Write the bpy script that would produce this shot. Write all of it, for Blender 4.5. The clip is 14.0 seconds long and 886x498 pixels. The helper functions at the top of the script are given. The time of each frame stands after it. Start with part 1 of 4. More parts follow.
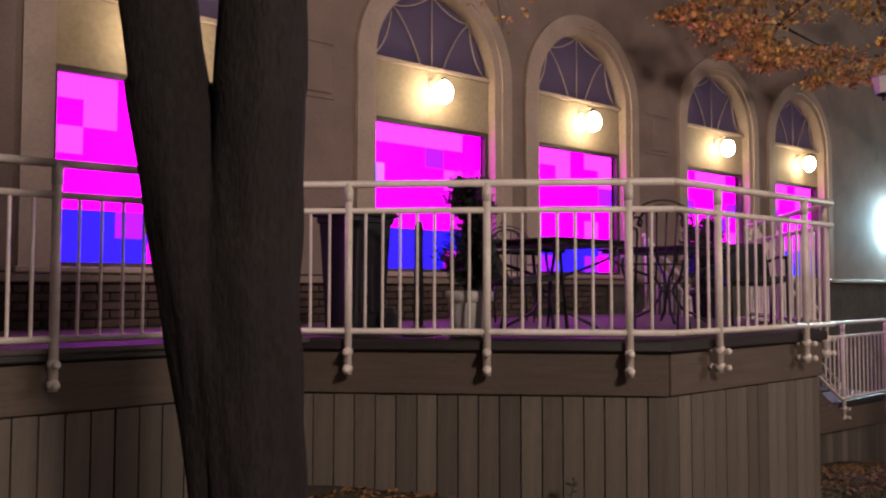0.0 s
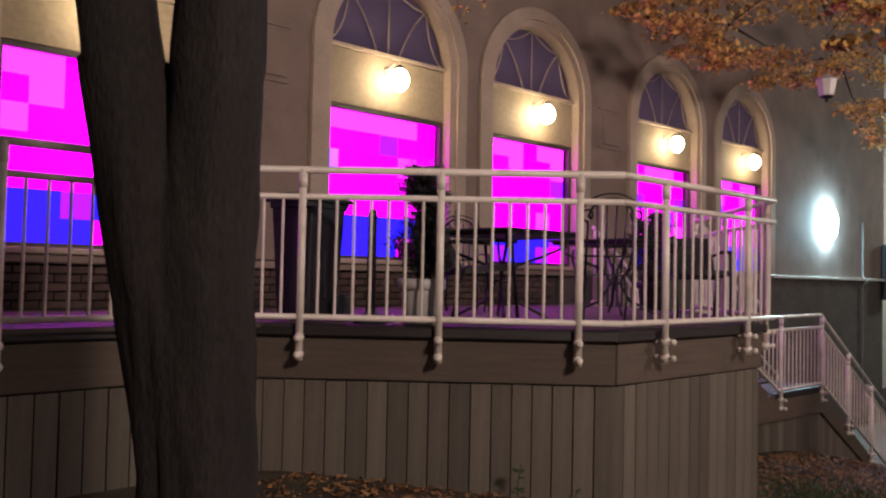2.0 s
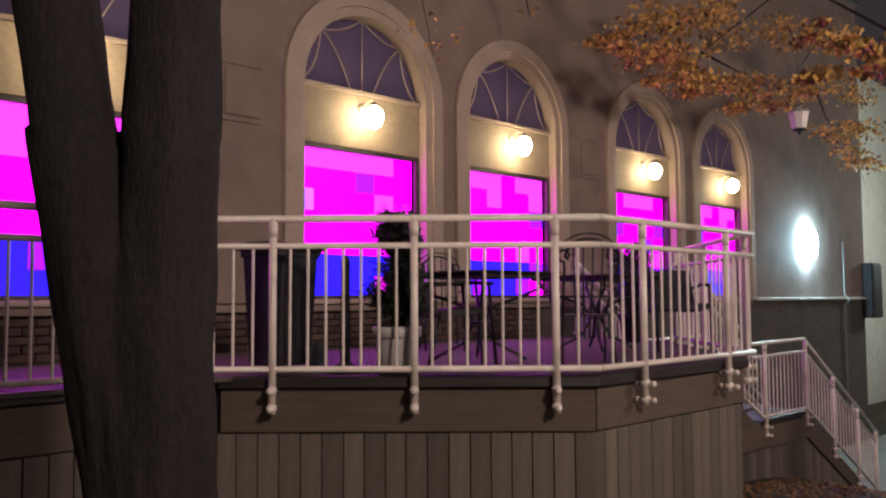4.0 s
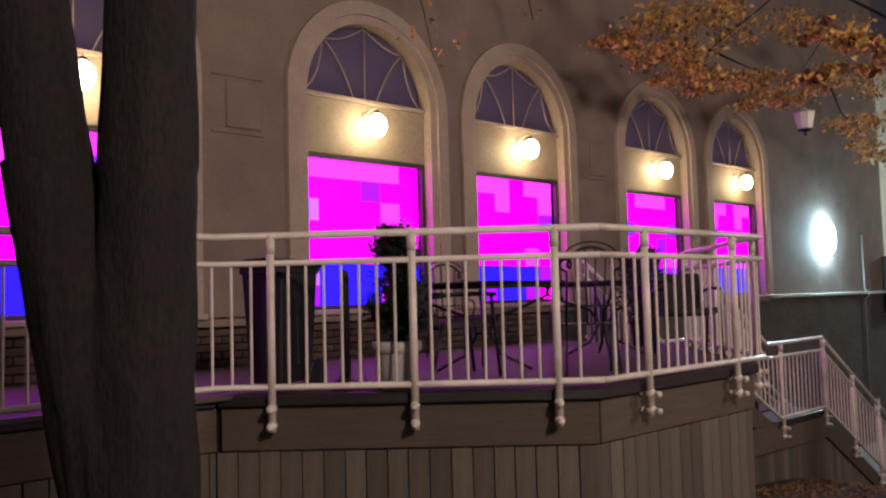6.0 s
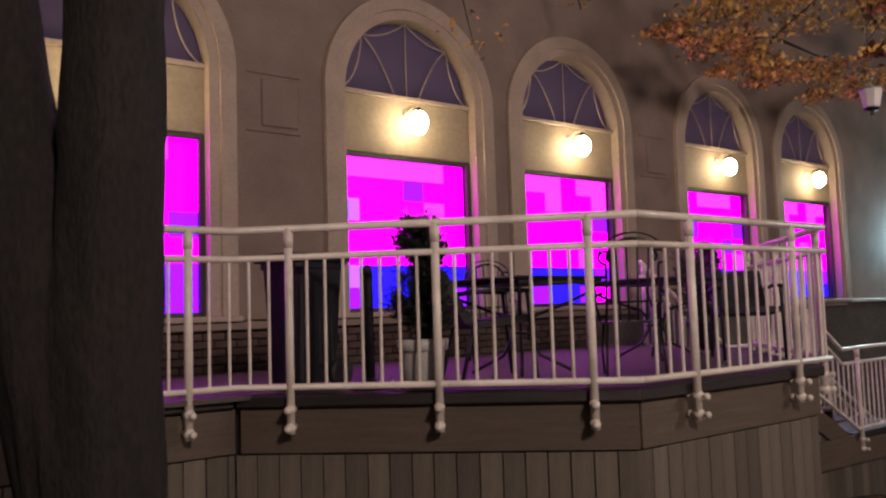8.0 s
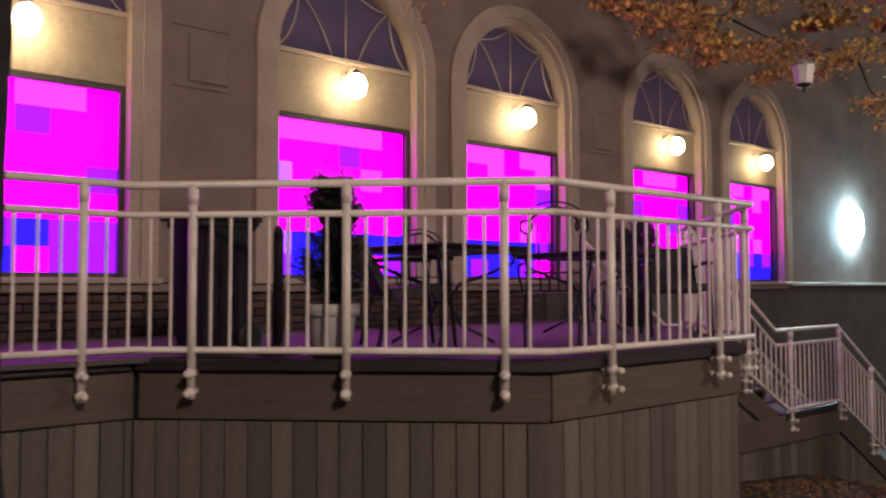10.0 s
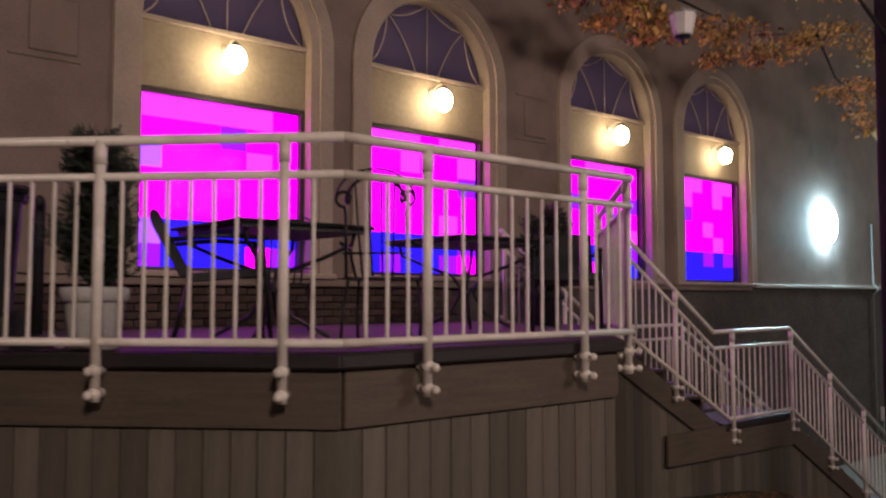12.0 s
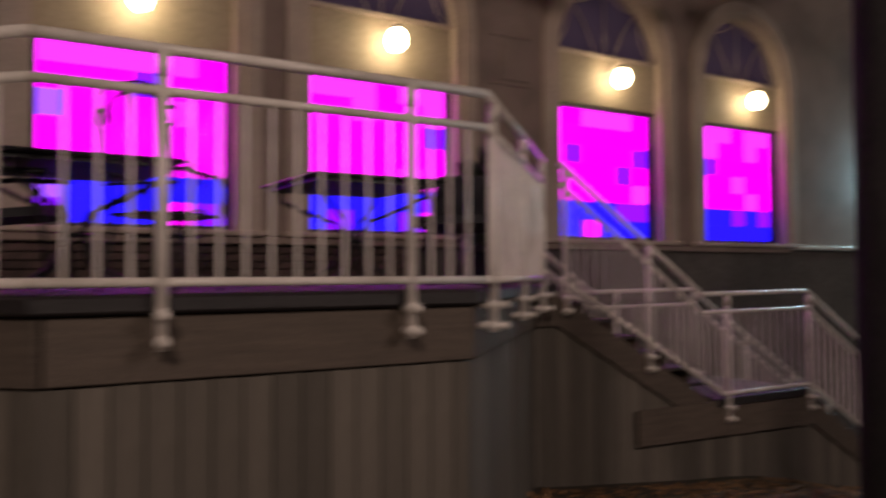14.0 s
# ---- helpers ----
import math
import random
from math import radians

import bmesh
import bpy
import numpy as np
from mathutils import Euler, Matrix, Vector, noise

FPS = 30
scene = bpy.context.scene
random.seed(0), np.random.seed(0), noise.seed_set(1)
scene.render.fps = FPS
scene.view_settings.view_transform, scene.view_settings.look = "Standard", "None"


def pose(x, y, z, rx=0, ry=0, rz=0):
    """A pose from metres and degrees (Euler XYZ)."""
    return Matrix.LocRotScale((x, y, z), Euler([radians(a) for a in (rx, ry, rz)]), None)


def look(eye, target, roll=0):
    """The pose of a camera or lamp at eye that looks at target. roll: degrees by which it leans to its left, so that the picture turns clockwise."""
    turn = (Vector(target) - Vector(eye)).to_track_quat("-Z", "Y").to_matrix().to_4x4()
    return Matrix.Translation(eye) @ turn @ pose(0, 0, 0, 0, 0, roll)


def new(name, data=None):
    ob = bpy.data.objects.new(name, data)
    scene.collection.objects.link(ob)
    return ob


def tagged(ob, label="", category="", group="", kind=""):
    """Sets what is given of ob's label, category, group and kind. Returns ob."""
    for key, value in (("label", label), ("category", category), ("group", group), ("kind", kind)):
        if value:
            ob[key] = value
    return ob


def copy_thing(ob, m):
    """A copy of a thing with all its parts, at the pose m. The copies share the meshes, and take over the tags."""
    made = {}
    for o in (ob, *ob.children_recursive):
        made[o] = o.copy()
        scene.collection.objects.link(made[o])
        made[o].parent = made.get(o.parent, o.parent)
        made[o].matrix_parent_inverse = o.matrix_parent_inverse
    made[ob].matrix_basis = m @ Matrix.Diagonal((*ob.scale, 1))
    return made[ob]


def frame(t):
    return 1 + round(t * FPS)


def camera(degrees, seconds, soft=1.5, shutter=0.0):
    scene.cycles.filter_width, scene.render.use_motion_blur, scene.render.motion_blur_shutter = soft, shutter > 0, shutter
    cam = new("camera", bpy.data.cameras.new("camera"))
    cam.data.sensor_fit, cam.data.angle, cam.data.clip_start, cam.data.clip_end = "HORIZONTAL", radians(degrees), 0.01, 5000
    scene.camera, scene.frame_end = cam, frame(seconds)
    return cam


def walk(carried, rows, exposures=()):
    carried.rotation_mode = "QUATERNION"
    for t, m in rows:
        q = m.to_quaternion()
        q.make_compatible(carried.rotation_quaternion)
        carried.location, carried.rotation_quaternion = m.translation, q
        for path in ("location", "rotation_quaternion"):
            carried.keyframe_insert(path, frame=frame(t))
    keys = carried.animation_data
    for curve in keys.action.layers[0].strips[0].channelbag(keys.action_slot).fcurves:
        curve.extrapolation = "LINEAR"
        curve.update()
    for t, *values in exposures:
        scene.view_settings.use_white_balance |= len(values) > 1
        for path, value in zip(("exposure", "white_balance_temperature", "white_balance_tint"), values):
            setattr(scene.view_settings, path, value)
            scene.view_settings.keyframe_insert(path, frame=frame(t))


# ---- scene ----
cam = camera(57.1, 14.0, soft=2.2, shutter=0.7)
PATH = [
    (0, (-2.968, -4.649, 1.296), (-1.706, -3.101, 1.389), 0.1),
    (0.5, (-2.989, -4.667, 1.294), (-1.732, -3.114, 1.375), 0.7),
    (1, (-2.979, -4.686, 1.283), (-1.710, -3.141, 1.351), 0.9),
    (1.5, (-2.984, -4.681, 1.274), (-1.676, -3.168, 1.341), 1.3),
    (2, (-3.001, -4.658, 1.290), (-1.646, -3.188, 1.357), 1.2),
    (2.5, (-3.020, -4.652, 1.294), (-1.638, -3.209, 1.363), 0.2),
    (3, (-2.969, -4.680, 1.340), (-1.593, -3.230, 1.414), -0.1),
    (3.2, (-2.899, -4.675, 1.353), (-1.528, -3.223, 1.449), 0.3),
    (5.3, (-2.881, -4.640, 1.607), (-1.502, -3.197, 1.732), -1.4),
    (5.5, (-2.843, -4.676, 1.582), (-1.478, -3.220, 1.711), -1.4),
    (6, (-2.753, -4.713, 1.554), (-1.409, -3.237, 1.673), -1.5),
    (6.5, (-2.644, -4.738, 1.509), (-1.341, -3.224, 1.614), -2.1),
    (7, (-2.479, -4.662, 1.476), (-1.264, -3.078, 1.594), -2.0),
    (7.2, (-2.419, -4.652, 1.447), (-1.240, -3.043, 1.585), -2.0),
    (9.3, (-2.189, -4.653, 1.423), (-0.921, -3.115, 1.583), -1.1),
    (9.5, (-2.124, -4.690, 1.402), (-0.858, -3.148, 1.537), -0.8),
    (10, (-1.969, -4.693, 1.370), (-0.688, -3.160, 1.464), -0.1),
    (10.5, (-1.688, -4.648, 1.348), (-0.368, -3.149, 1.460), -0.4),
    (11, (-1.287, -4.699, 1.327), (0.059, -3.224, 1.441), -1.7),
    (11.5, (-0.962, -4.764, 1.264), (0.344, -3.254, 1.388), -0.8),
    (12, (-0.531, -4.803, 1.214), (0.728, -3.253, 1.334), 0.0),
    (12.5, (-0.071, -4.860, 1.164), (1.143, -3.272, 1.224), -0.6),
    (13, (0.379, -4.895, 1.132), (1.519, -3.253, 1.203), 0.2),
    (13.5, (0.822, -4.949, 1.094), (1.680, -3.143, 1.098), 0.4),
    (14, (1.247, -5.022, 1.019), (2.304, -3.324, 1.086), -0.3),
]
walk(cam, [(t, look(e, g, r)) for t, e, g, r in PATH], [(0, 0.24), (3, 0.30), (5.5, 0.16), (9.5, 0.06), (10.5, 0.06), (11.5, -0.08), (12, -0.15), (12.5, -0.2), (13.2, -0.32), (14, -0.5)])

# ---- world, lights, exposure ----
world = bpy.data.worlds.new("night")
scene.world = world
world.use_nodes = True
bg = world.node_tree.nodes["Background"]
bg.inputs[0].default_value = (0.54, 0.44, 0.50, 1)
bg.inputs[1].default_value = 0.052
scene.view_settings.exposure = 0.0


def lamp(name, kind, m, energy, colour, size=0.3):
    data = bpy.data.lights.new(name, kind)
    data.energy, data.color = energy, colour
    if kind == "AREA":
        data.shape, data.size = "DISK", size
    else:
        data.shadow_soft_size = size
    ob = new(name, data)
    ob.matrix_world = m
    return ob


# the unseen street lamp behind the viewer, high over the road
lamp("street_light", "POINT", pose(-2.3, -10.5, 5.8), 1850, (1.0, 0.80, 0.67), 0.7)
# added fill with no lamp known there; brightens the stairs and right-hand railings
lamp("right_fill_light", "POINT", pose(7.6, -9.8, 4.4), 860, (1.0, 0.80, 0.71), 1.0)
# the yard lamp of the next building
lamp("yard_light", "POINT", pose(23.0, 0.4, 3.8), 460, (0.88, 1.0, 0.90), 0.5)


# ---- materials ----
def mat(name, colour, rough=0.6, metal=0.0, vary=0.15, grain=(6, 6, 6), fine=60.0, bump=0.15, dirt=None, dirt_amount=0.4, by_object=0.0, spec=0.5):
    m = bpy.data.materials.new(name)
    m.use_nodes = True
    nt = m.node_tree
    n, l = nt.nodes, nt.links
    b = n["Principled BSDF"]
    b.inputs["Metallic"].default_value = metal
    b.inputs["Specular IOR Level"].default_value = spec
    tc = n.new("ShaderNodeTexCoord")
    mp = n.new("ShaderNodeMapping")
    mp.inputs["Scale"].default_value = grain
    l.new(tc.outputs["Object"], mp.inputs["Vector"])
    big = n.new("ShaderNodeTexNoise")
    big.inputs["Scale"].default_value = 1.0
    big.inputs["Detail"].default_value = 5
    l.new(mp.outputs[0], big.inputs["Vector"])
    small = n.new("ShaderNodeTexNoise")
    small.inputs["Scale"].default_value = fine / 6.0
    small.inputs["Detail"].default_value = 4
    l.new(mp.outputs[0], small.inputs["Vector"])
    add = n.new("ShaderNodeMath")
    add.operation = "ADD"
    l.new(big.outputs["Fac"], add.inputs[0])
    l.new(small.outputs["Fac"], add.inputs[1])
    val = n.new("ShaderNodeMapRange")
    val.inputs["From Min"].default_value, val.inputs["From Max"].default_value = 0.7, 1.3
    val.inputs["To Min"].default_value, val.inputs["To Max"].default_value = 1 - 1.6 * vary, 1 + 1.6 * vary
    l.new(add.outputs[0], val.inputs["Value"])
    if by_object:
        oi = n.new("ShaderNodeObjectInfo")
        r = n.new("ShaderNodeMapRange")
        r.inputs["To Min"].default_value, r.inputs["To Max"].default_value = 1 - by_object, 1 + by_object
        l.new(oi.outputs["Random"], r.inputs["Value"])
        mul = n.new("ShaderNodeMath")
        mul.operation = "MULTIPLY"
        l.new(val.outputs[0], mul.inputs[0])
        l.new(r.outputs[0], mul.inputs[1])
        fac = mul.outputs[0]
    else:
        fac = val.outputs[0]
    base = n.new("ShaderNodeRGB")
    base.outputs[0].default_value = (*colour, 1)
    src = base.outputs[0]
    if dirt:
        mix = n.new("ShaderNodeMix")
        mix.data_type = "RGBA"
        st = n.new("ShaderNodeTexNoise")
        st.inputs["Scale"].default_value = 2.3
        st.inputs["Detail"].default_value = 7
        l.new(tc.outputs["Object"], st.inputs["Vector"])
        rr = n.new("ShaderNodeMapRange")
        rr.inputs["From Min"].default_value, rr.inputs["From Max"].default_value = 0.5, 0.72
        rr.inputs["To Max"].default_value = dirt_amount
        l.new(st.outputs["Fac"], rr.inputs["Value"])
        l.new(rr.outputs[0], mix.inputs["Factor"])
        l.new(base.outputs[0], mix.inputs["A"])
        mix.inputs["B"].default_value = (*dirt, 1)
        src = mix.outputs["Result"]
    sc = n.new("ShaderNodeVectorMath")
    sc.operation = "SCALE"
    l.new(src, sc.inputs[0])
    l.new(fac, sc.inputs["Scale"])
    l.new(sc.outputs[0], b.inputs["Base Color"])
    rg = n.new("ShaderNodeMapRange")
    rg.inputs["To Min"].default_value, rg.inputs["To Max"].default_value = max(0.03, rough - 0.12), min(1, rough + 0.12)
    l.new(big.outputs["Fac"], rg.inputs["Value"])
    l.new(rg.outputs[0], b.inputs["Roughness"])
    if bump:
        bp = n.new("ShaderNodeBump")
        bp.inputs["Strength"].default_value = bump
        bp.inputs["Distance"].default_value = 0.01
        l.new(add.outputs[0], bp.inputs["Height"])
        l.new(bp.outputs[0], b.inputs["Normal"])
    return m


def glow(name, colour, strength):
    m = bpy.data.materials.new(name)
    m.use_nodes = True
    b = m.node_tree.nodes["Principled BSDF"]
    b.inputs["Base Color"].default_value = (*[0.2 * c for c in colour], 1)
    b.inputs["Emission Color"].default_value = (*colour, 1)
    b.inputs["Emission Strength"].default_value = strength
    b.inputs["Specular IOR Level"].default_value = 0.1
    return m


PAINT = mat("cream rail paint", (0.80, 0.71, 0.66), 0.32, vary=0.08, grain=(9, 9, 9), bump=0.1, dirt=(0.33, 0.27, 0.21), dirt_amount=0.5)
PLANK = mat("weathered grey plank", (0.132, 0.110, 0.092), 0.8, vary=0.13, grain=(22, 22, 1.2), bump=0.25, dirt=(0.10, 0.085, 0.065), dirt_amount=0.6, by_object=0.28)
BOARD = mat("brown fascia board", (0.108, 0.080, 0.064), 0.75, vary=0.17, grain=(2.2, 2.2, 30), bump=0.35, dirt=(0.09, 0.07, 0.055), dirt_amount=0.6, by_object=0.12)
# its dark tone takes in the shaded recess under the deck's edge
NOSING = mat("dark edge board", (0.024, 0.019, 0.020), 0.5, vary=0.25, grain=(2, 2, 24), bump=0.3)
DECK = mat("painted deck board", (0.075, 0.060, 0.056), 0.7, vary=0.2, grain=(1.5, 30, 30), bump=0.25, by_object=0.12)
STUCCO = mat("tan rendered wall", (0.265, 0.196, 0.172), 0.9, vary=0.14, grain=(2, 2, 2), fine=240, bump=0.3, dirt=(0.18, 0.138, 0.12), dirt_amount=0.5)
TRIM = mat("cream painted trim", (0.42, 0.325, 0.28), 0.55, vary=0.08, grain=(3, 3, 3), bump=0.1, dirt=(0.30, 0.25, 0.20), dirt_amount=0.4)
PANEL = mat("beige panel", (0.33, 0.265, 0.205), 0.7, vary=0.1, grain=(2, 2, 2), bump=0.12, dirt=(0.22, 0.18, 0.13))
BRICK = mat("dark red brick", (0.085, 0.052, 0.048), 0.85, vary=0.25, grain=(14, 14, 14), bump=0.4, by_object=0.3)
MORTAR = mat("grey mortar", (0.075, 0.062, 0.06), 0.95, vary=0.15, grain=(12, 12, 12), bump=0.3)
DARK_FRAME = mat("dark bronze frame", (0.045, 0.034, 0.034), 0.45, vary=0.15, grain=(8, 8, 8), bump=0.1)
BASE = mat("dark base render", (0.10, 0.085, 0.08), 0.85, vary=0.2, grain=(2, 2, 2), bump=0.25, dirt=(0.06, 0.05, 0.05))
LEDGE = mat("pale stone ledge", (0.62, 0.60, 0.55), 0.6, vary=0.1, bump=0.15)
IRON = mat("black iron", (0.022, 0.021, 0.023), 0.4, metal=0.3, vary=0.2, grain=(20, 20, 20), bump=0.15)
PLASTIC = mat("dark plastic", (0.018, 0.0155, 0.022), 0.62, vary=0.2, grain=(5, 5, 5), bump=0.08)
POT = mat("pale grey pot", (0.52, 0.50, 0.50), 0.5, vary=0.1, grain=(8, 8, 8), bump=0.1, dirt=(0.3, 0.28, 0.26))
SOIL = mat("dark soil", (0.035, 0.026, 0.02), 0.95, vary=0.3, grain=(30, 30, 30), bump=0.6)
CONIFER = mat("conifer green", (0.040, 0.050, 0.036), 0.7, vary=0.3, grain=(20, 20, 20), bump=0)
BARK = mat("dark bark", (0.0125, 0.0090, 0.0095), 0.95, vary=0.4, grain=(7, 7, 2.5), fine=50, bump=0.9, dirt=(0.022, 0.018, 0.016), dirt_amount=0.6)
EARTH = mat("earth and leaf mould", (0.050, 0.036, 0.025), 0.95, vary=0.4, grain=(3, 3, 3), fine=120, bump=0.6, dirt=(0.03, 0.04, 0.018), dirt_amount=0.7)
PAVING = mat("grey concrete paving", (0.30, 0.29, 0.27), 0.85, vary=0.15, grain=(2, 2, 2), fine=160, bump=0.3)
GRASS = mat("dull grass", (0.036, 0.062, 0.024), 0.8, vary=0.3, grain=(8, 8, 8), bump=0)
GLOBE = glow("warm lit globe", (1.0, 0.80, 0.47), 40)
FLOOD = glow("cool white lamp lens", (0.50, 0.86, 1.0), 190)
TIN = mat("grey metal housing", (0.35, 0.36, 0.36), 0.55, metal=0.35, vary=0.1, bump=0.1)
SHADE = mat("white lantern glass", (0.72, 0.66, 0.66), 0.4, vary=0.06, bump=0.05)
FAN_GLOW = glow("dim violet room glow", (0.38, 0.27, 0.50), 0.042)


def leafy(name, low, high):
    m = bpy.data.materials.new(name)
    m.use_nodes = True
    nt = m.node_tree
    b = nt.nodes["Principled BSDF"]
    g = nt.nodes.new("ShaderNodeNewGeometry")
    r = nt.nodes.new("ShaderNodeValToRGB")
    r.color_ramp.elements[0].color, r.color_ramp.elements[1].color = (*low, 1), (*high, 1)
    nt.links.new(g.outputs["Random Per Island"], r.inputs[0])
    nt.links.new(r.outputs[0], b.inputs["Base Color"])
    b.inputs["Roughness"].default_value = 0.6
    b.inputs["Transmission Weight"].default_value = 0.0
    return m


AUTUMN = leafy("autumn leaf", (0.085, 0.038, 0.012), (0.92, 0.56, 0.17))
FALLEN = leafy("fallen leaf", (0.06, 0.026, 0.012), (0.36, 0.18, 0.075))

pane_glass = bpy.data.materials.new("window glass")
pane_glass.use_nodes = True
_nt = pane_glass.node_tree
_tr = _nt.nodes.new("ShaderNodeBsdfTransparent")
_gl = _nt.nodes.new("ShaderNodeBsdfGlossy")
_gl.inputs["Roughness"].default_value = 0.03
_fr = _nt.nodes.new("ShaderNodeMath")
_fr.operation = "MULTIPLY"
_fr.inputs[1].default_value = 0.012
_lw = _nt.nodes.new("ShaderNodeLayerWeight")
_lw.inputs[0].default_value = 0.25
_nt.links.new(_lw.outputs["Facing"], _fr.inputs[0])
_mx = _nt.nodes.new("ShaderNodeMixShader")
_nt.links.new(_fr.outputs[0], _mx.inputs[0])
_nt.links.new(_tr.outputs[0], _mx.inputs[1])
_nt.links.new(_gl.outputs[0], _mx.inputs[2])
_nt.links.new(_mx.outputs[0], _nt.nodes["Material Output"].inputs[0])


# ---- mesh tools ----
def mesh(name, bm, material, smooth=False):
    me = bpy.data.meshes.new(name)
    bmesh.ops.recalc_face_normals(bm, faces=bm.faces)
    if smooth:
        for f in bm.faces:
            f.smooth = True
    bm.to_mesh(me)
    bm.free()
    me.materials.append(material)
    return me


def part(name, bm, material, parent=None, label="", smooth=False):
    me = bm if isinstance(bm, bpy.types.Mesh) else mesh(name, bm, material, smooth)
    ob = new(name, me)
    if parent:
        ob.parent = parent
    return tagged(ob, label)


def thing(name, label, category, m=None, group="", kind=""):
    ob = new(name)
    ob.empty_display_size = 0.1
    if m is not None:
        ob.matrix_world = m
    return tagged(ob, label, category, group, kind)


def box(lo, hi, bevel=0.0, bm=None):
    bm = bm or bmesh.new()
    c = [(a + b) / 2 for a, b in zip(lo, hi)]
    d = [abs(b - a) for a, b in zip(lo, hi)]
    r = bmesh.ops.create_cube(bm, size=1, matrix=Matrix.LocRotScale(c, None, d))
    if bevel:
        es = list({e for v in r["verts"] for e in v.link_edges})
        bmesh.ops.bevel(bm, geom=es, offset=bevel, segments=1, affect="EDGES")
    return bm


def prism(outline, axis, a, b, bm=None):
    """A solid from a closed outline of two coordinates, carried along an axis from a to b."""
    bm = bm or bmesh.new()

    def at(p, k):
        return {"x": (k, p[0], p[1]), "y": (p[0], k, p[1]), "z": (p[0], p[1], k)}[axis]
    va = [bm.verts.new(at(p, a)) for p in outline]
    vb = [bm.verts.new(at(p, b)) for p in outline]
    n = len(outline)
    bm.faces.new(va)
    bm.faces.new(vb[::-1])
    for i in range(n):
        bm.faces.new((va[i], va[(i + 1) % n], vb[(i + 1) % n], vb[i]))
    return bm


def tube(points, radius, n=8, bm=None, caps=True):
    """A round bar along points; radius may be one number or one for each point."""
    bm = bm or bmesh.new()
    pts = [Vector(p) for p in points]
    rads = radius if isinstance(radius, (list, tuple)) else [radius] * len(pts)
    rings, up = [], None
    for i, p in enumerate(pts):
        d = ((pts[min(i + 1, len(pts) - 1)] - p).normalized() + (p - pts[max(i - 1, 0)]).normalized()).normalized()
        if up is None:
            up = d.orthogonal().normalized()
        up = (up - d * up.dot(d)).normalized()
        side = d.cross(up)
        rings.append([bm.verts.new(p + (up * math.cos(2 * math.pi * k / n) + side * math.sin(2 * math.pi * k / n)) * rads[i]) for k in range(n)])
    for a, b in zip(rings, rings[1:]):
        for k in range(n):
            bm.faces.new((a[k], a[(k + 1) % n], b[(k + 1) % n], b[k]))
    if caps:
        bm.faces.new(rings[0])
        bm.faces.new(rings[-1][::-1])
    return bm


def lathe(profile, n=20, bm=None, centre=(0, 0, 0)):
    bm = bm or bmesh.new()
    rings = []
    for r, z in profile:
        rings.append([bm.verts.new((centre[0] + r * math.cos(2 * math.pi * k / n), centre[1] + r * math.sin(2 * math.pi * k / n), centre[2] + z)) for k in range(n)])
    for a, b in zip(rings, rings[1:]):
        for k in range(n):
            bm.faces.new((a[k], a[(k + 1) % n], b[(k + 1) % n], b[k]))
    bm.faces.new(rings[0])
    bm.faces.new(rings[-1][::-1])
    return bm


def ball(bm, c, r, seg=8):
    bmesh.ops.create_uvsphere(bm, u_segments=seg, v_segments=max(4, seg // 2 + 1), radius=r, matrix=Matrix.Translation(c))
    return bm


# ---- the plan ----
DECK_Z = 0.95          # top of the deck
RAIL_TOP = 1.987
WALL_Y = 2.46          # face of the facade
WINDOWS = (-0.41, 2.75, 5.22, 8.40, 10.95)   # centres along the facade
HALF = 0.86            # half the clear width of a window
SILL, HEAD, FAN, SPRING = 1.48, 3.14, 3.78, 3.77
RAIL = [(-4.60, 0.25), (-0.257, 0.25), (1.543, -1.50), (3.71, -1.50), (5.62, 0.38), (5.80, 0.38)]


def ground_z(x, y):
    steps = ((0.0, -0.05), (1.0, -0.17), (2.0, -0.40), (3.5, -0.68), (5.5, -0.77), (8.3, -1.03), (10.4, -1.47), (12.0, -1.86))
    x = max(0.0, min(x, 12.0))
    for (a, za), (b, zb) in zip(steps, steps[1:]):
        if x <= b:
            return za + (zb - za) * (x - a) / (b - a)


